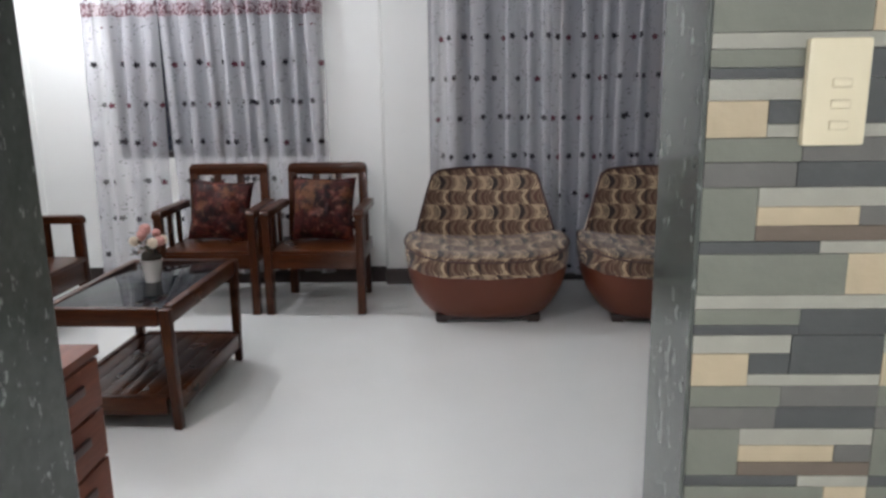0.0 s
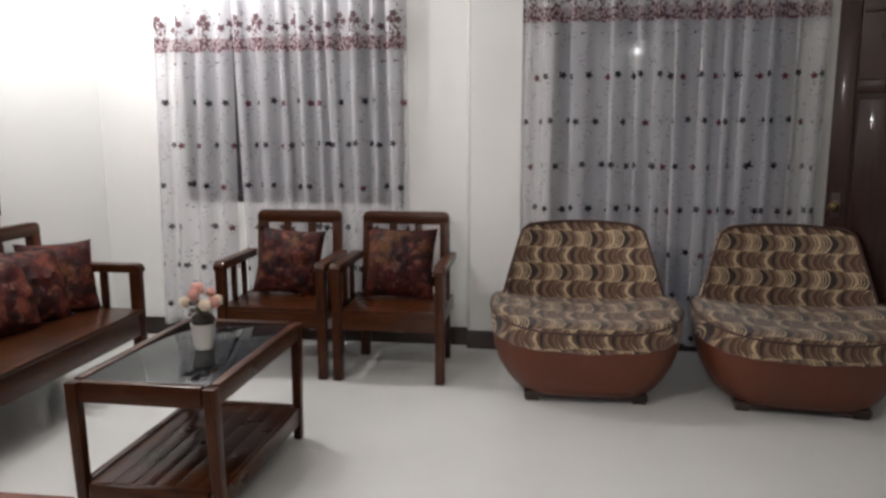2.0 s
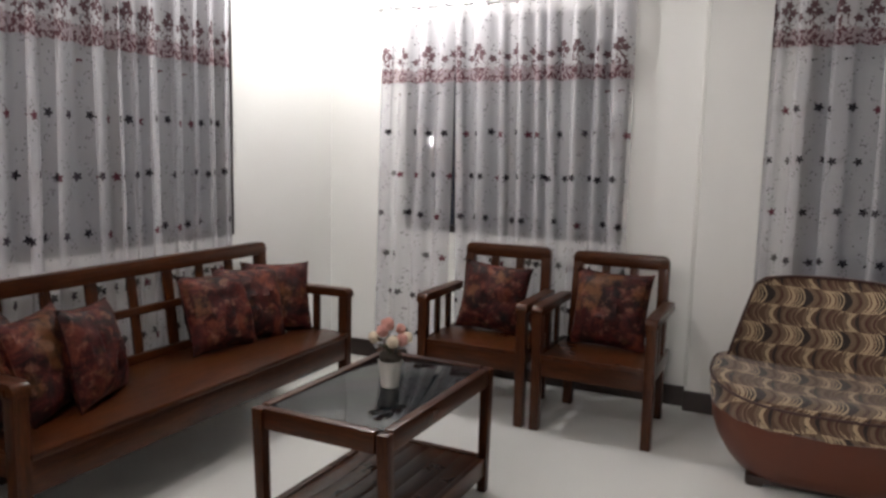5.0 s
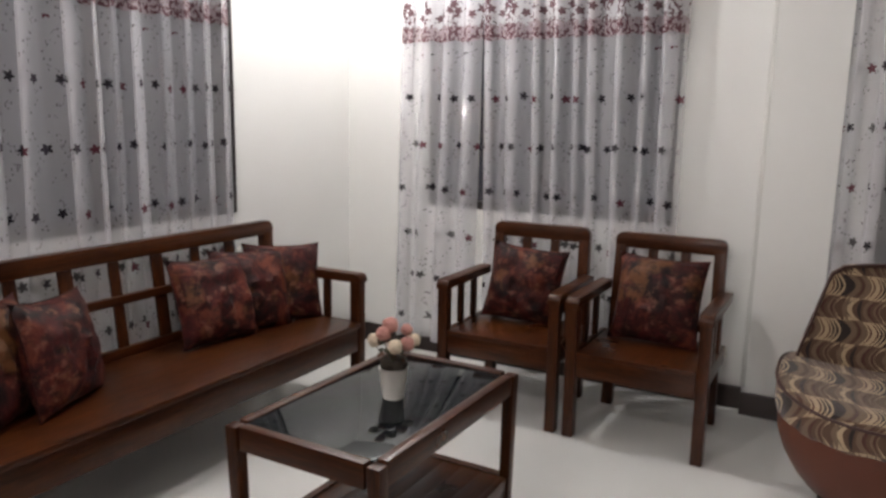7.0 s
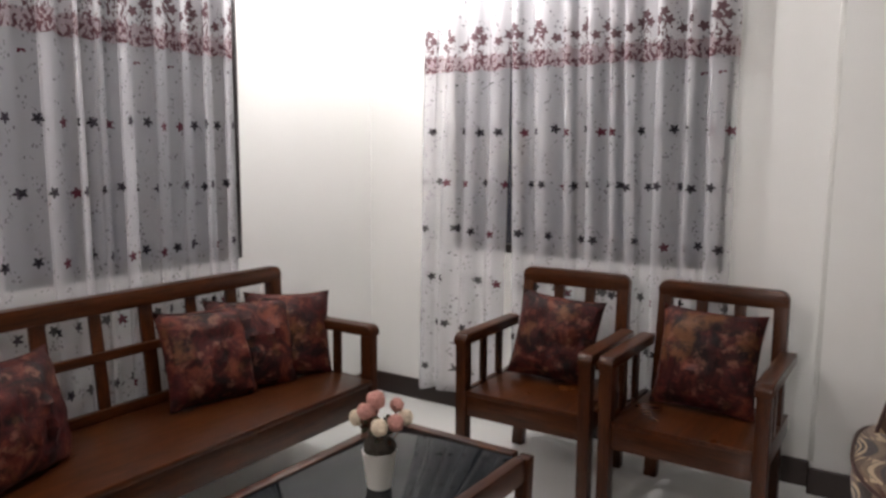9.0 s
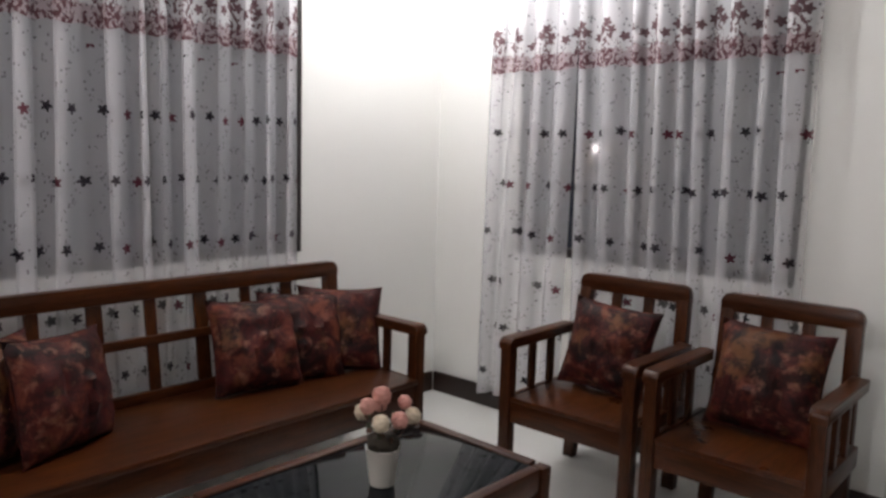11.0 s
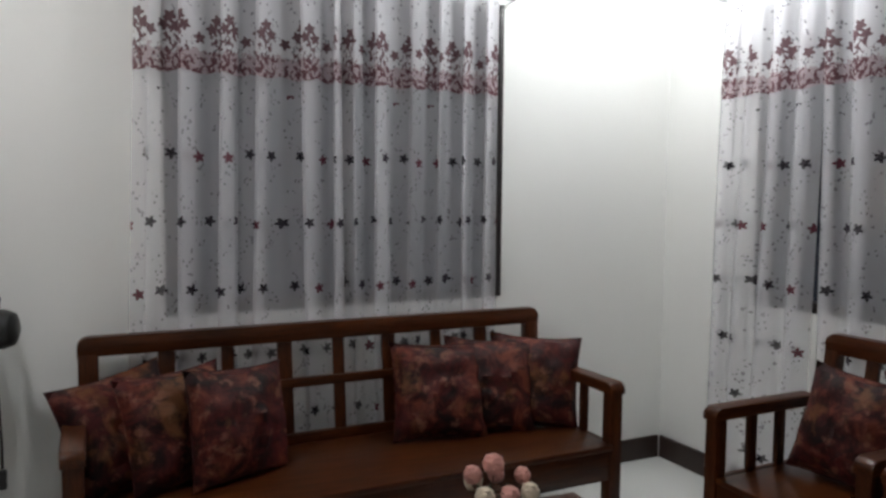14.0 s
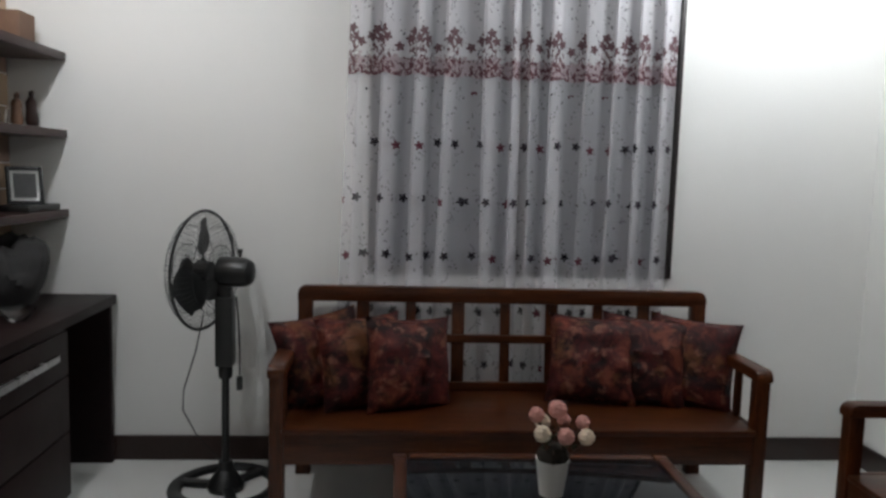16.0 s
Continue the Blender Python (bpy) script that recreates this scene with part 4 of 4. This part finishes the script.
def round_chair(m):
    """Local frame: front looks to -y; origin on the floor under the middle."""
    t = thing("lounge_chair", m, "round low lounge chair in crescent-print fabric over brown leatherette", "lounge chair", "round lounge chairs")
    prof = ((0.045, 0.70, 0.66), (0.058, 0.735, 0.69), (0.11, 0.820, 0.745), (0.18, 0.905, 0.79), (0.25, 0.955, 0.822), (0.32, 0.970, 0.838), (0.37, 0.965, 0.835))
    rings = [[(x, y, z) for x, y in rounded_ring(w, d, 3.2)] for z, w, d in prof]
    part("base", loft(rings), LEATHER, t, "brown leatherette base")
    prof = ((0.300, 0.965, 0.850), (0.310, 0.985, 0.870), (0.350, 0.995, 0.880), (0.392, 0.992, 0.877), (0.415, 0.965, 0.850), (0.430, 0.88, 0.77), (0.436, 0.64, 0.57), (0.432, 0.25, 0.22))
    rings = []
    for i, (z, w, d) in enumerate(prof):
        ring = []
        for k, (x, y) in enumerate(rounded_ring(w, d, 3.0, 56)):
            dip = -0.030 * max(0.0, 1 - (x / 0.42) ** 2) * max(0.0, 1 - (y / 0.40) ** 2)
            side = 0.045 * (abs(x) / 0.46) ** 3 if i >= 3 else 0.025 * (abs(x) / 0.46) ** 3
            scal = 0.006 * math.sin(k * 1.9) if i == 0 else 0.0
            ring.append((x, y, z + dip + side + scal))
        rings.append(ring)
    part("seat", uv_by(loft(rings), lambda c: (c.x, c.y * 0.55 + c.z)), FABRIC, t, "crescent-print fabric seat")
    pts = [(x * 1.0, y * 1.0, 0.398 + 0.045 * (abs(x) / 0.46) ** 3) for x, y in rounded_ring(0.996, 0.881, 3.0, 56)]
    part("seat_piping", tube(bmesh.new(), pts, 0.006, 6, True), PIPING, t)
    # backrest: a thick trapezoid that leans back and wraps round the seat
    n, rows = 28, 14
    front, rear = [], []
    for j in range(rows + 1):
        h = j / rows
        z = 0.400 + 0.440 * h
        half = 0.452 - 0.122 * h ** 1.1
        if h > 0.90:
            half -= 0.034 * ((h - 0.90) / 0.10) ** 2
        fr, rr = [], []
        for i in range(n + 1):
            s = i / n * 2 - 1
            x = s * half
            curve = -0.13 * (1 - 0.35 * h) * abs(s) ** 2.6
            y = 0.245 + 0.115 * h + curve
            bulge = 0.020 * (1 - s * s) * math.sin(math.pi * min(1, h * 1.05))
            top = 0.012 * (1 - s * s) * h
            fr.append((x, y - bulge, z + top))
            rr.append((x * 1.01, y + 0.085 * (1 - 0.3 * h), z + top))
        front.append(fr)
        rear.append(rr)
    rings = [f + r[::-1] for f, r in zip(front, rear)]
    part("backrest", uv_by(loft(rings), lambda c: (c.x, c.z * 1.03 + c.y * 0.25)), FABRIC, t, "crescent-print fabric backrest")
    line = [r[0] for r in front] + front[-1][1:-1] + [r[-1] for r in front[::-1]]
    part("back_piping", tube(bmesh.new(), [(x, y - 0.004, z) for x, y, z in line], 0.0075, 6), PIPING, t)
    for x in (-0.27, 0.27):
        for y in (-0.26, 0.26):
            part("foot", block(x - 0.035, x + 0.035, y - 0.03, y + 0.03, 0.0, 0.05, bevel=0.006), SKIRT, t)
    part("plinth", block(-0.31, 0.31, -0.30, 0.30, 0.018, 0.048, bevel=0.004), SKIRT, t)
    return t


lounge = round_chair(pose(0.165, 4.648, 0, 0, 0, 0.5))
copy_thing(lounge, pose(1.225, 4.605, 0, 0, 0, -5))


# ---- stand fan ----
def stand_fan(x, y):
    t = thing("stand_fan", pose(x, y, 0), "black stand fan switched off beside the sofa", "fan")
    ringp = [(0.215 * math.cos(a * math.tau / 40), 0.215 * math.sin(a * math.tau / 40), 0.018) for a in range(40)]
    bm = tube(bmesh.new(), ringp, 0.03, 10, True)
    bm.transform(Matrix.Diagonal((1, 1, 0.62, 1)))
    part("base_ring", bm, BLACK, t)
    bm = bmesh.new()
    for k in range(3):
        box(bm, 0.02, 0.20, -0.022, 0.022, 0.004, 0.028, 0.004, Matrix.Rotation(radians(120 * k + 20), 4, "Z"))
    part("base_spoke", bm, BLACK, t)
    part("base_hub", lathe([(0.075, 0.0), (0.08, 0.02), (0.05, 0.07), (0.032, 0.09), (0.030, 0.13)], 24), BLACK, t)
    part("pole", tube(bmesh.new(), [(0, 0, 0.08), (0, 0, 0.60)], 0.016, 14), BLACK, t)
    part("collar", lathe([(0.026, 0.50), (0.030, 0.51), (0.030, 0.545), (0.024, 0.555)], 20), BLACK, t)
    part("control_box", block(-0.042, 0.042, -0.038, 0.038, 0.555, 0.86, bevel=0.012), BLACK, t)
    for k in range(4):
        part("button", block(-0.030 + k * 0.016, -0.019 + k * 0.016, -0.044, -0.038, 0.79, 0.805, bevel=0.002), WIRE, t)
    ang = radians(249)
    head = Matrix.Translation((0.0, 0.0, 0.965)) @ Matrix.Rotation(ang - radians(90), 4, "Z") @ Matrix.Rotation(radians(-90), 4, "X") @ Matrix.Rotation(radians(-4), 4, "Y")
    # head frame: z points out of the front
    part("neck", block(-0.028, 0.028, -0.03, 0.03, 0.85, 0.955, bevel=0.01), BLACK, t)
    part("motor", lathe([(0.03, -0.125), (0.052, -0.115), (0.062, -0.09), (0.066, -0.02), (0.06, 0.02), (0.035, 0.035)], 24, m=head), BLACK, t)
    part("motor_knob", lathe([(0.007, 0), (0.007, 0.018), (0.010, 0.02), (0.010, 0.034)], 12, m=head @ Matrix.Translation((0, -0.066, -0.07)) @ Matrix.Rotation(radians(90), 4, "X")), BLACK, t)
    R = 0.255
    bm = bmesh.new()
    for k in range(64):
        a = math.tau * k / 64
        c, s = math.cos(a), math.sin(a)
        tube(bm, [(r * c, r * s, z) for r, z in ((0.055, 0.02), (0.15, 0.028), (0.225, 0.052), (R, 0.095))], 0.0012, 4)
        tube(bm, [(r * c, r * s, z) for r, z in ((0.045, 0.185), (0.15, 0.178), (0.225, 0.148), (R, 0.105))], 0.0012, 4)
    bm.transform(head)
    part("grille", bm, WIRE, t)
    for zr, rr, w in ((0.10, R, 0.007), (0.040, 0.19, 0.0016), (0.165, 0.19, 0.0016), (0.024, 0.11, 0.0016), (0.182, 0.11, 0.0016)):
        bm = tube(bmesh.new(), [(rr * math.cos(a * math.tau / 48), rr * math.sin(a * math.tau / 48), zr) for a in range(48)], w, 6, True)
        bm.transform(head)
        part("grille_ring", bm, BLACK, t)
    part("front_badge", lathe([(0.046, 0.180), (0.048, 0.184), (0.046, 0.192), (0.01, 0.195)], 24, m=head), BLACK, t)
    for k in range(3):
        bm = bmesh.new()
        g = []
        for i in range(9):
            r = 0.035 + 0.19 * i / 8
            half = radians(20 + 24 * math.sin(math.pi * min(1, i / 7.0)))
            row = []
            for j in range(7):
                f = j / 6 * 2 - 1
                a = math.tau * k / 3 + 0.5 + f * half
                row.append(bm.verts.new((r * math.cos(a), r * math.sin(a), 0.10 + f * 0.028)))
            g.append(row)
        for i in range(8):
            for j in range(6):
                bm.faces.new((g[i][j], g[i + 1][j], g[i + 1][j + 1], g[i][j + 1]))
        bmesh.ops.solidify(bm, geom=bm.faces[:], thickness=0.003)
        bm.transform(head)
        part("blade", bm, BLADE, t)
    part("blade_hub", lathe([(0.04, 0.07), (0.042, 0.13), (0.02, 0.14)], 20, m=head), BLACK, t)
    cord = [(0.02, 0.05, 0.86), (0.03, 0.062, 0.74), (0.025, 0.066, 0.60), (0.03, 0.066, 0.52)]
    part("hung_cord", tube(bmesh.new(), cord, 0.004, 6), BLACK, t)
    part("plug", block(0.018, 0.042, 0.054, 0.078, 0.455, 0.515, bevel=0.005), BLACK, t)
    cord = [(-0.03, -0.10, 0.77), (-0.05, -0.14, 0.60), (-0.08, -0.20, 0.42), (-0.10, -0.21, 0.32), (-0.13, -0.16, 0.20), (-0.16, -0.09, 0.10), (-0.20, -0.05, 0.02)]
    part("power_cord", tube(bmesh.new(), cord, 0.003, 6), BLACK, t)


stand_fan(-2.61, 2.208)


# ---- desk, shelves and what stands on them ----
def desk():
    t = thing("desk", pose(0, 0, 0), "dark brown wooden desk with a drawer unit against the wall", "desk")
    y0, y1, x0, x1, h = 1.172, 1.62, XL + 0.022, -1.52, 0.802
    part("top", block(x0, x1, y0, y1 + 0.02, h - 0.045, h, bevel=0.004), DESK_WOOD, t)
    part("end_panel", block(x0 + 0.004, x0 + 0.036, y0 + 0.01, y1, 0, h - 0.046, bevel=0.003), DESK_WOOD, t)
    part("end_panel", block(x1 - 0.036, x1 - 0.004, y0 + 0.01, y1, 0, h - 0.046, bevel=0.003), DESK_WOOD, t)
    part("back_panel", block(x0 + 0.037, x1 - 0.037, y0 + 0.012, y0 + 0.026, 0.12, h - 0.046), DESK_WOOD, t)
    px = -2.46
    part("pedestal", block(px, x1 - 0.037, y0 + 0.03, y1 - 0.02, 0.03, h - 0.047, bevel=0.003), DESK_WOOD, t)
    for k, (z0, z1) in enumerate(((0.555, 0.735), (0.32, 0.548), (0.05, 0.313))):
        d = part("drawer", block(px + 0.008, x1 - 0.045, y1 - 0.019, y1 - 0.002, z0, z1, bevel=0.004), DESK_WOOD, t)
        if k == 0:
            part("handle", block(px + 0.12, x1 - 0.16, y1 - 0.002, y1 + 0.016, (z0 + z1) / 2 - 0.012, (z0 + z1) / 2 + 0.016, bevel=0.004), CHROME, d, "pale metal bar handle")


desk()


def wall_shelf(z, x1):
    t = thing("wall_shelf", pose(XL, 1.166, z), "dark brown floating wooden wall shelf", "shelf", "wall shelves")
    part("board", block(0.002, x1 - XL, 0.0, 0.250, -0.034, 0.0, bevel=0.003), SHELF_WOOD, t)
    part("edge_strip", block(0.002, x1 - XL, 0.251, 0.260, -0.036, 0.001, bevel=0.002), SHELF_WOOD, t)
    return t


for z in (1.899, 1.553, 1.194):
    wall_shelf(z, -1.75)


def figurine(x, y, z, h, mat, seed):
    """A draped standing figure, as a plain turned and bent shape."""
    rng = random.Random(seed)
    k = h
    bm = lathe([(0.20 * k, 0), (0.21 * k, 0.05 * k), (0.14 * k, 0.08 * k), (0.17 * k, 0.2 * k), (0.13 * k, 0.5 * k), (0.15 * k, 0.68 * k), (0.10 * k, 0.78 * k), (0.06 * k, 0.82 * k), (0.075 * k, 0.9 * k), (0.06 * k, 0.97 * k), (0.01 * k, k)], 18)
    for v in bm.verts:
        v.co.x += 0.05 * k * math.sin(v.co.z / k * 3)
        v.co *= 1 + 0.05 * noise.noise(v.co * 60)
    single("figurine", bm, mat, "small dark carved figurine standing on the wall shelf", "figurine", "shelf figurines", m=pose(x, y, z))


figurine(-2.86, 1.315, 1.554, 0.165, SKIRT, 1)
figurine(-2.79, 1.285, 1.554, 0.150, CLAD[3], 2)
single("glass_cup", lathe([(0.022, 0), (0.025, 0.003), (0.032, 0.07), (0.030, 0.07), (0.023, 0.006), (0.005, 0.005)], 20), CLEAR, "small clear glass cup on the wall shelf", "cup", m=pose(-2.68, 1.27, 1.554))
single("trinket_box", block(-0.07, 0.07, -0.06, 0.06, 0, 0.13, bevel=0.006), CLAD[3], "brown wooden box on the top wall shelf", "box", m=pose(-2.74, 1.30, 1.900))


def photo_frame():
    t = thing("photo_frame", pose(-2.78, 1.315, 1.221, -8, 0, 132) @ Matrix.Scale(0.97, 4), "black framed picture with white mat standing on the shelf", "picture frame")
    for a in ((-0.075, -0.060, 0, 0.17), (0.060, 0.075, 0, 0.17)):
        part("frame", block(a[0], a[1], -0.01, 0.01, a[2], a[3], bevel=0.002), BLACK, t)
    part("frame", block(-0.0595, 0.0595, -0.01, 0.01, 0.152, 0.17, bevel=0.002), BLACK, t)
    part("frame", block(-0.0595, 0.0595, -0.01, 0.01, 0, 0.015, bevel=0.002), BLACK, t)
    part("mat", block(-0.0595, 0.0595, -0.004, 0.002, 0.0155, 0.1515), PAPER, t)
    part("print", block(-0.046, 0.046, -0.007, -0.0045, 0.028, 0.138), PRINT, t)
    part("back_strut", block(-0.02, 0.02, 0.011, 0.05, 0.0, 0.10, bevel=0.002), BLACK, t)


photo_frame()
single("tray", block(-0.16, 0.14, -0.075, 0.075, 0, 0.026, bevel=0.005), BLACK, "flat black tray under the picture frame", "tray", m=pose(-2.76, 1.325, 1.1945))


def lumpy_bag():
    t = thing("bag", pose(-2.52, 1.355, 0.803, 0, 0, 12), "black slouching cloth bag lying on the desk", "bag", kind="")
    bm = bmesh.new()
    bmesh.ops.create_icosphere(bm, subdivisions=4, radius=1.0)
    for v in bm.verts:
        c = v.co.copy()
        k = 1 + 0.30 * noise.noise(c * 1.5 + Vector((3, 1, 2))) + 0.08 * noise.noise(c * 5)
        v.co = Vector((c.x * 0.22 * k, c.y * 0.14 * k, max(0.0, (c.z * 0.17 + 0.15) * (k if c.z > 0 else 1))))
    part("body", bm, BAG, t)


lumpy_bag()
single("glass_bowl", lathe([(0.03, 0), (0.032, 0.004), (0.060, 0.035), (0.064, 0.05), (0.060, 0.05), (0.054, 0.034), (0.028, 0.008), (0.004, 0.007)], 24), CLEAR, "small cut glass bowl on the desk", "bowl", m=pose(-2.30, 1.50, 0.803))


def drawer_chest():
    t = thing("drawer_chest", pose(0, 0, 0), "reddish brown wooden drawer chest with slotted drawer fronts", "chest of drawers")
    x0, x1, y0, y1, h = -1.22, -0.752, 1.375, 1.636, 0.851
    part("body", block(x0, x1 - 0.022, y0, y1, 0.02, h - 0.022, bevel=0.003), CHEST_WOOD, t)
    part("top", block(x0 - 0.004, x1, y0 - 0.004, y1 + 0.004, h - 0.021, h, bevel=0.003), CHEST_WOOD, t)
    for k in range(7):
        z1 = h - 0.027 - k * 0.115
        d = part("drawer", block(x1 - 0.021, x1 - 0.002, y0 + 0.005, y1 - 0.003, z1 - 0.108, z1, bevel=0.003), CHEST_WOOD, t)
        bm = block(-0.006, 0.006, -0.055, 0.055, -0.010, 0.010, bevel=0.004)
        bm.transform(Matrix.Translation((x1 - 0.0005, (y0 + y1) / 2, z1 - 0.045)))
        part("slot_handle", bm, PIPING, d, "dark slotted pull")
    part("plinth", block(x0 + 0.01, x1 - 0.03, y0 + 0.01, y1 - 0.01, 0, 0.019), SKIRT, t)


drawer_chest()


# ---- lamps ----
def bulb_lamp(m, mat, label):
    t = thing("bulb_lamp", m, label, "lamp", "bulb lamps")
    part("holder", lathe([(0.055, 0.0), (0.055, -0.012), (0.03, -0.02), (0.02, -0.07), (0.016, -0.072)], 24), POT, t)
    part("bulb", lathe([(0.013, -0.073), (0.024, -0.090), (0.040, -0.115), (0.045, -0.140), (0.038, -0.165), (0.018, -0.183), (0.003, -0.186)], 24), mat, t, "lit white bulb")
    return t


bulb_lamp(pose(-2.20, 4.60, CEIL), LAMP_GLOW, "lit white bulb on a ceiling holder near the corner")
hall = bulb_lamp(pose(-0.40, -2.00, 2.45), HALL_GLOW, "lit white bulb hanging by its cord in the next room")
part("cord", tube(bmesh.new(), [(0, 0, 0.0), (0, 0, CEIL - 2.45)], 0.004, 6), BLACK, hall)


room = bulb_lamp(pose(LAMP_AT[0], LAMP_AT[1], 2.53), ROOM_GLOW, "lit white bulb hanging by its cord near the desk")
part("cord", tube(bmesh.new(), [(0, 0, 0.0), (0, 0, CEIL - 2.53)], 0.004, 6), BLACK, room)


# ---- light switch ----
def light_switch():
    t = thing("light_switch", pose(0.496, YD, 1.367), "cream plastic wall switch plate with three rockers", "light switch")
    part("plate", block(-0.039, 0.039, -0.014, -0.0005, -0.066, 0.066, bevel=0.005), CREAM, t)
    for k in (-1, 0, 1):
        part("rocker", block(-0.008, 0.016, -0.0165, -0.0142, k * 0.026 - 0.020, k * 0.026 - 0.009, bevel=0.002), CREAM, t)


light_switch()


# ---- stone strips on the dividing wall, near side ----
MODULE_W, MODULE_H = 0.255, 0.337
STRIPS = ((0, .155, 0, .028, 1), (0, .09, .028, .078, 0), (.09, .155, .028, .060, 4), (.155, .30, 0, .060, 4), (.09, .30, .060, .078, 1),
          (0, .145, .078, .111, 2), (.145, .30, .078, .111, 3), (0, .14, .111, .146, 3), (.14, .30, .111, .146, 4), (0, .085, .146, .222, 2),
          (.085, .30, .146, .173, 1), (.085, .24, .173, .200, 0), (.24, .30, .173, .200, 3), (.085, .30, .200, .222, 5),
          (0, .185, .222, .240, 4), (.185, .30, .222, .240, 1), (0, .23, .240, .300, 2), (.23, .30, .240, .300, 0))
LOWER = ((0, .30, .300, .321, 1), (0, .165, .321, .345, 2), (.165, .30, .321, .36, 4), (0, .165, .345, .36, 4))


def strip_mesh(w, h, d):
    bm = block(0, w, -d, 0, -h, 0, bevel=0.0008)
    return bm


shared = {}
count = 0
rest = {}
for mz in range(9):
    for mx in range(8):
        for x0, x1, z0, z1, tone in STRIPS + LOWER:
            x0, x1 = x0 * MODULE_W / 0.30, x1 * MODULE_W / 0.30
            xa, xb = JR + 0.007 + mx * MODULE_W + x0, JR + 0.007 + mx * MODULE_W + x1
            z0, z1 = z0 * MODULE_H / 0.36, z1 * MODULE_H / 0.36
            zt = 1.384 + 4 * MODULE_H - mz * MODULE_H - z0
            if xb > XR or zt > CEIL or zt - (z1 - z0) < 0.0:
                continue
            d = 0.0125 + 0.002 * ((tone * 37 + mx * 11 + mz * 7 + int(z0 * 900)) % 5) / 5
            if mx < 2 and 3 <= mz <= 6:
                key = (x0, z0, tone, round(d, 4))
                if key not in shared:
                    shared[key] = mesh_of("stone_strip", strip_mesh(x1 - x0 - 0.0006, z1 - z0 - 0.0006, d), STONE[tone], False)
                ob = new("stone_strip", shared[key])
                ob.location = (xa, YD + 0.0115, zt)
                ob.parent = wall_d
            else:
                rest.setdefault(tone, []).append((xa, xb - 0.0015, YD + 0.0115 - d, YD + 0.0115, zt - (z1 - z0) + 0.0015, zt))


def boxes_object(name, boxes, material, parent):
    """Many plain blocks in one mesh."""
    vs, fs = [], []
    for x0, x1, y0, y1, z0, z1 in boxes:
        b = len(vs)
        vs += [(x, y, z) for z in (z0, z1) for x, y in ((x0, y0), (x1, y0), (x1, y1), (x0, y1))]
        fs += [tuple(b + k for k in f) for f in ((0, 3, 2, 1), (4, 5, 6, 7), (0, 1, 5, 4), (1, 2, 6, 5), (2, 3, 7, 6), (3, 0, 4, 7))]
    me = bpy.data.meshes.new(name)
    me.from_pydata(vs, [], fs)
    me.materials.append(material)
    ob = new(name, me)
    ob.parent = parent
    return tagged(ob, kind="stuff")


for tone, boxes in rest.items():
    boxes_object("stone_strips", boxes, STONE[tone], wall_d)

# stone cladding behind the shelves
rng = random.Random(21)
z = 0.82
clad_wall = bpy.data.objects["wall_shelf"]
while z < CEIL - 0.15:
    h = rng.uniform(0.09, 0.16)
    x = XL + 0.004
    while x < -1.0:
        w = min(rng.uniform(0.16, 0.34), -0.99 - x)
        if w > 0.03:
            d = rng.uniform(0.0, 0.006)
            bm = block(x, x + w - 0.005, 1.166, 1.170 + d, z, z + h - 0.005, bevel=0.003)
            part("cladding_stone", bm, CLAD[rng.choice((0, 0, 1, 2, 3))], clad_wall, smooth=False)
        x += w
    z += h
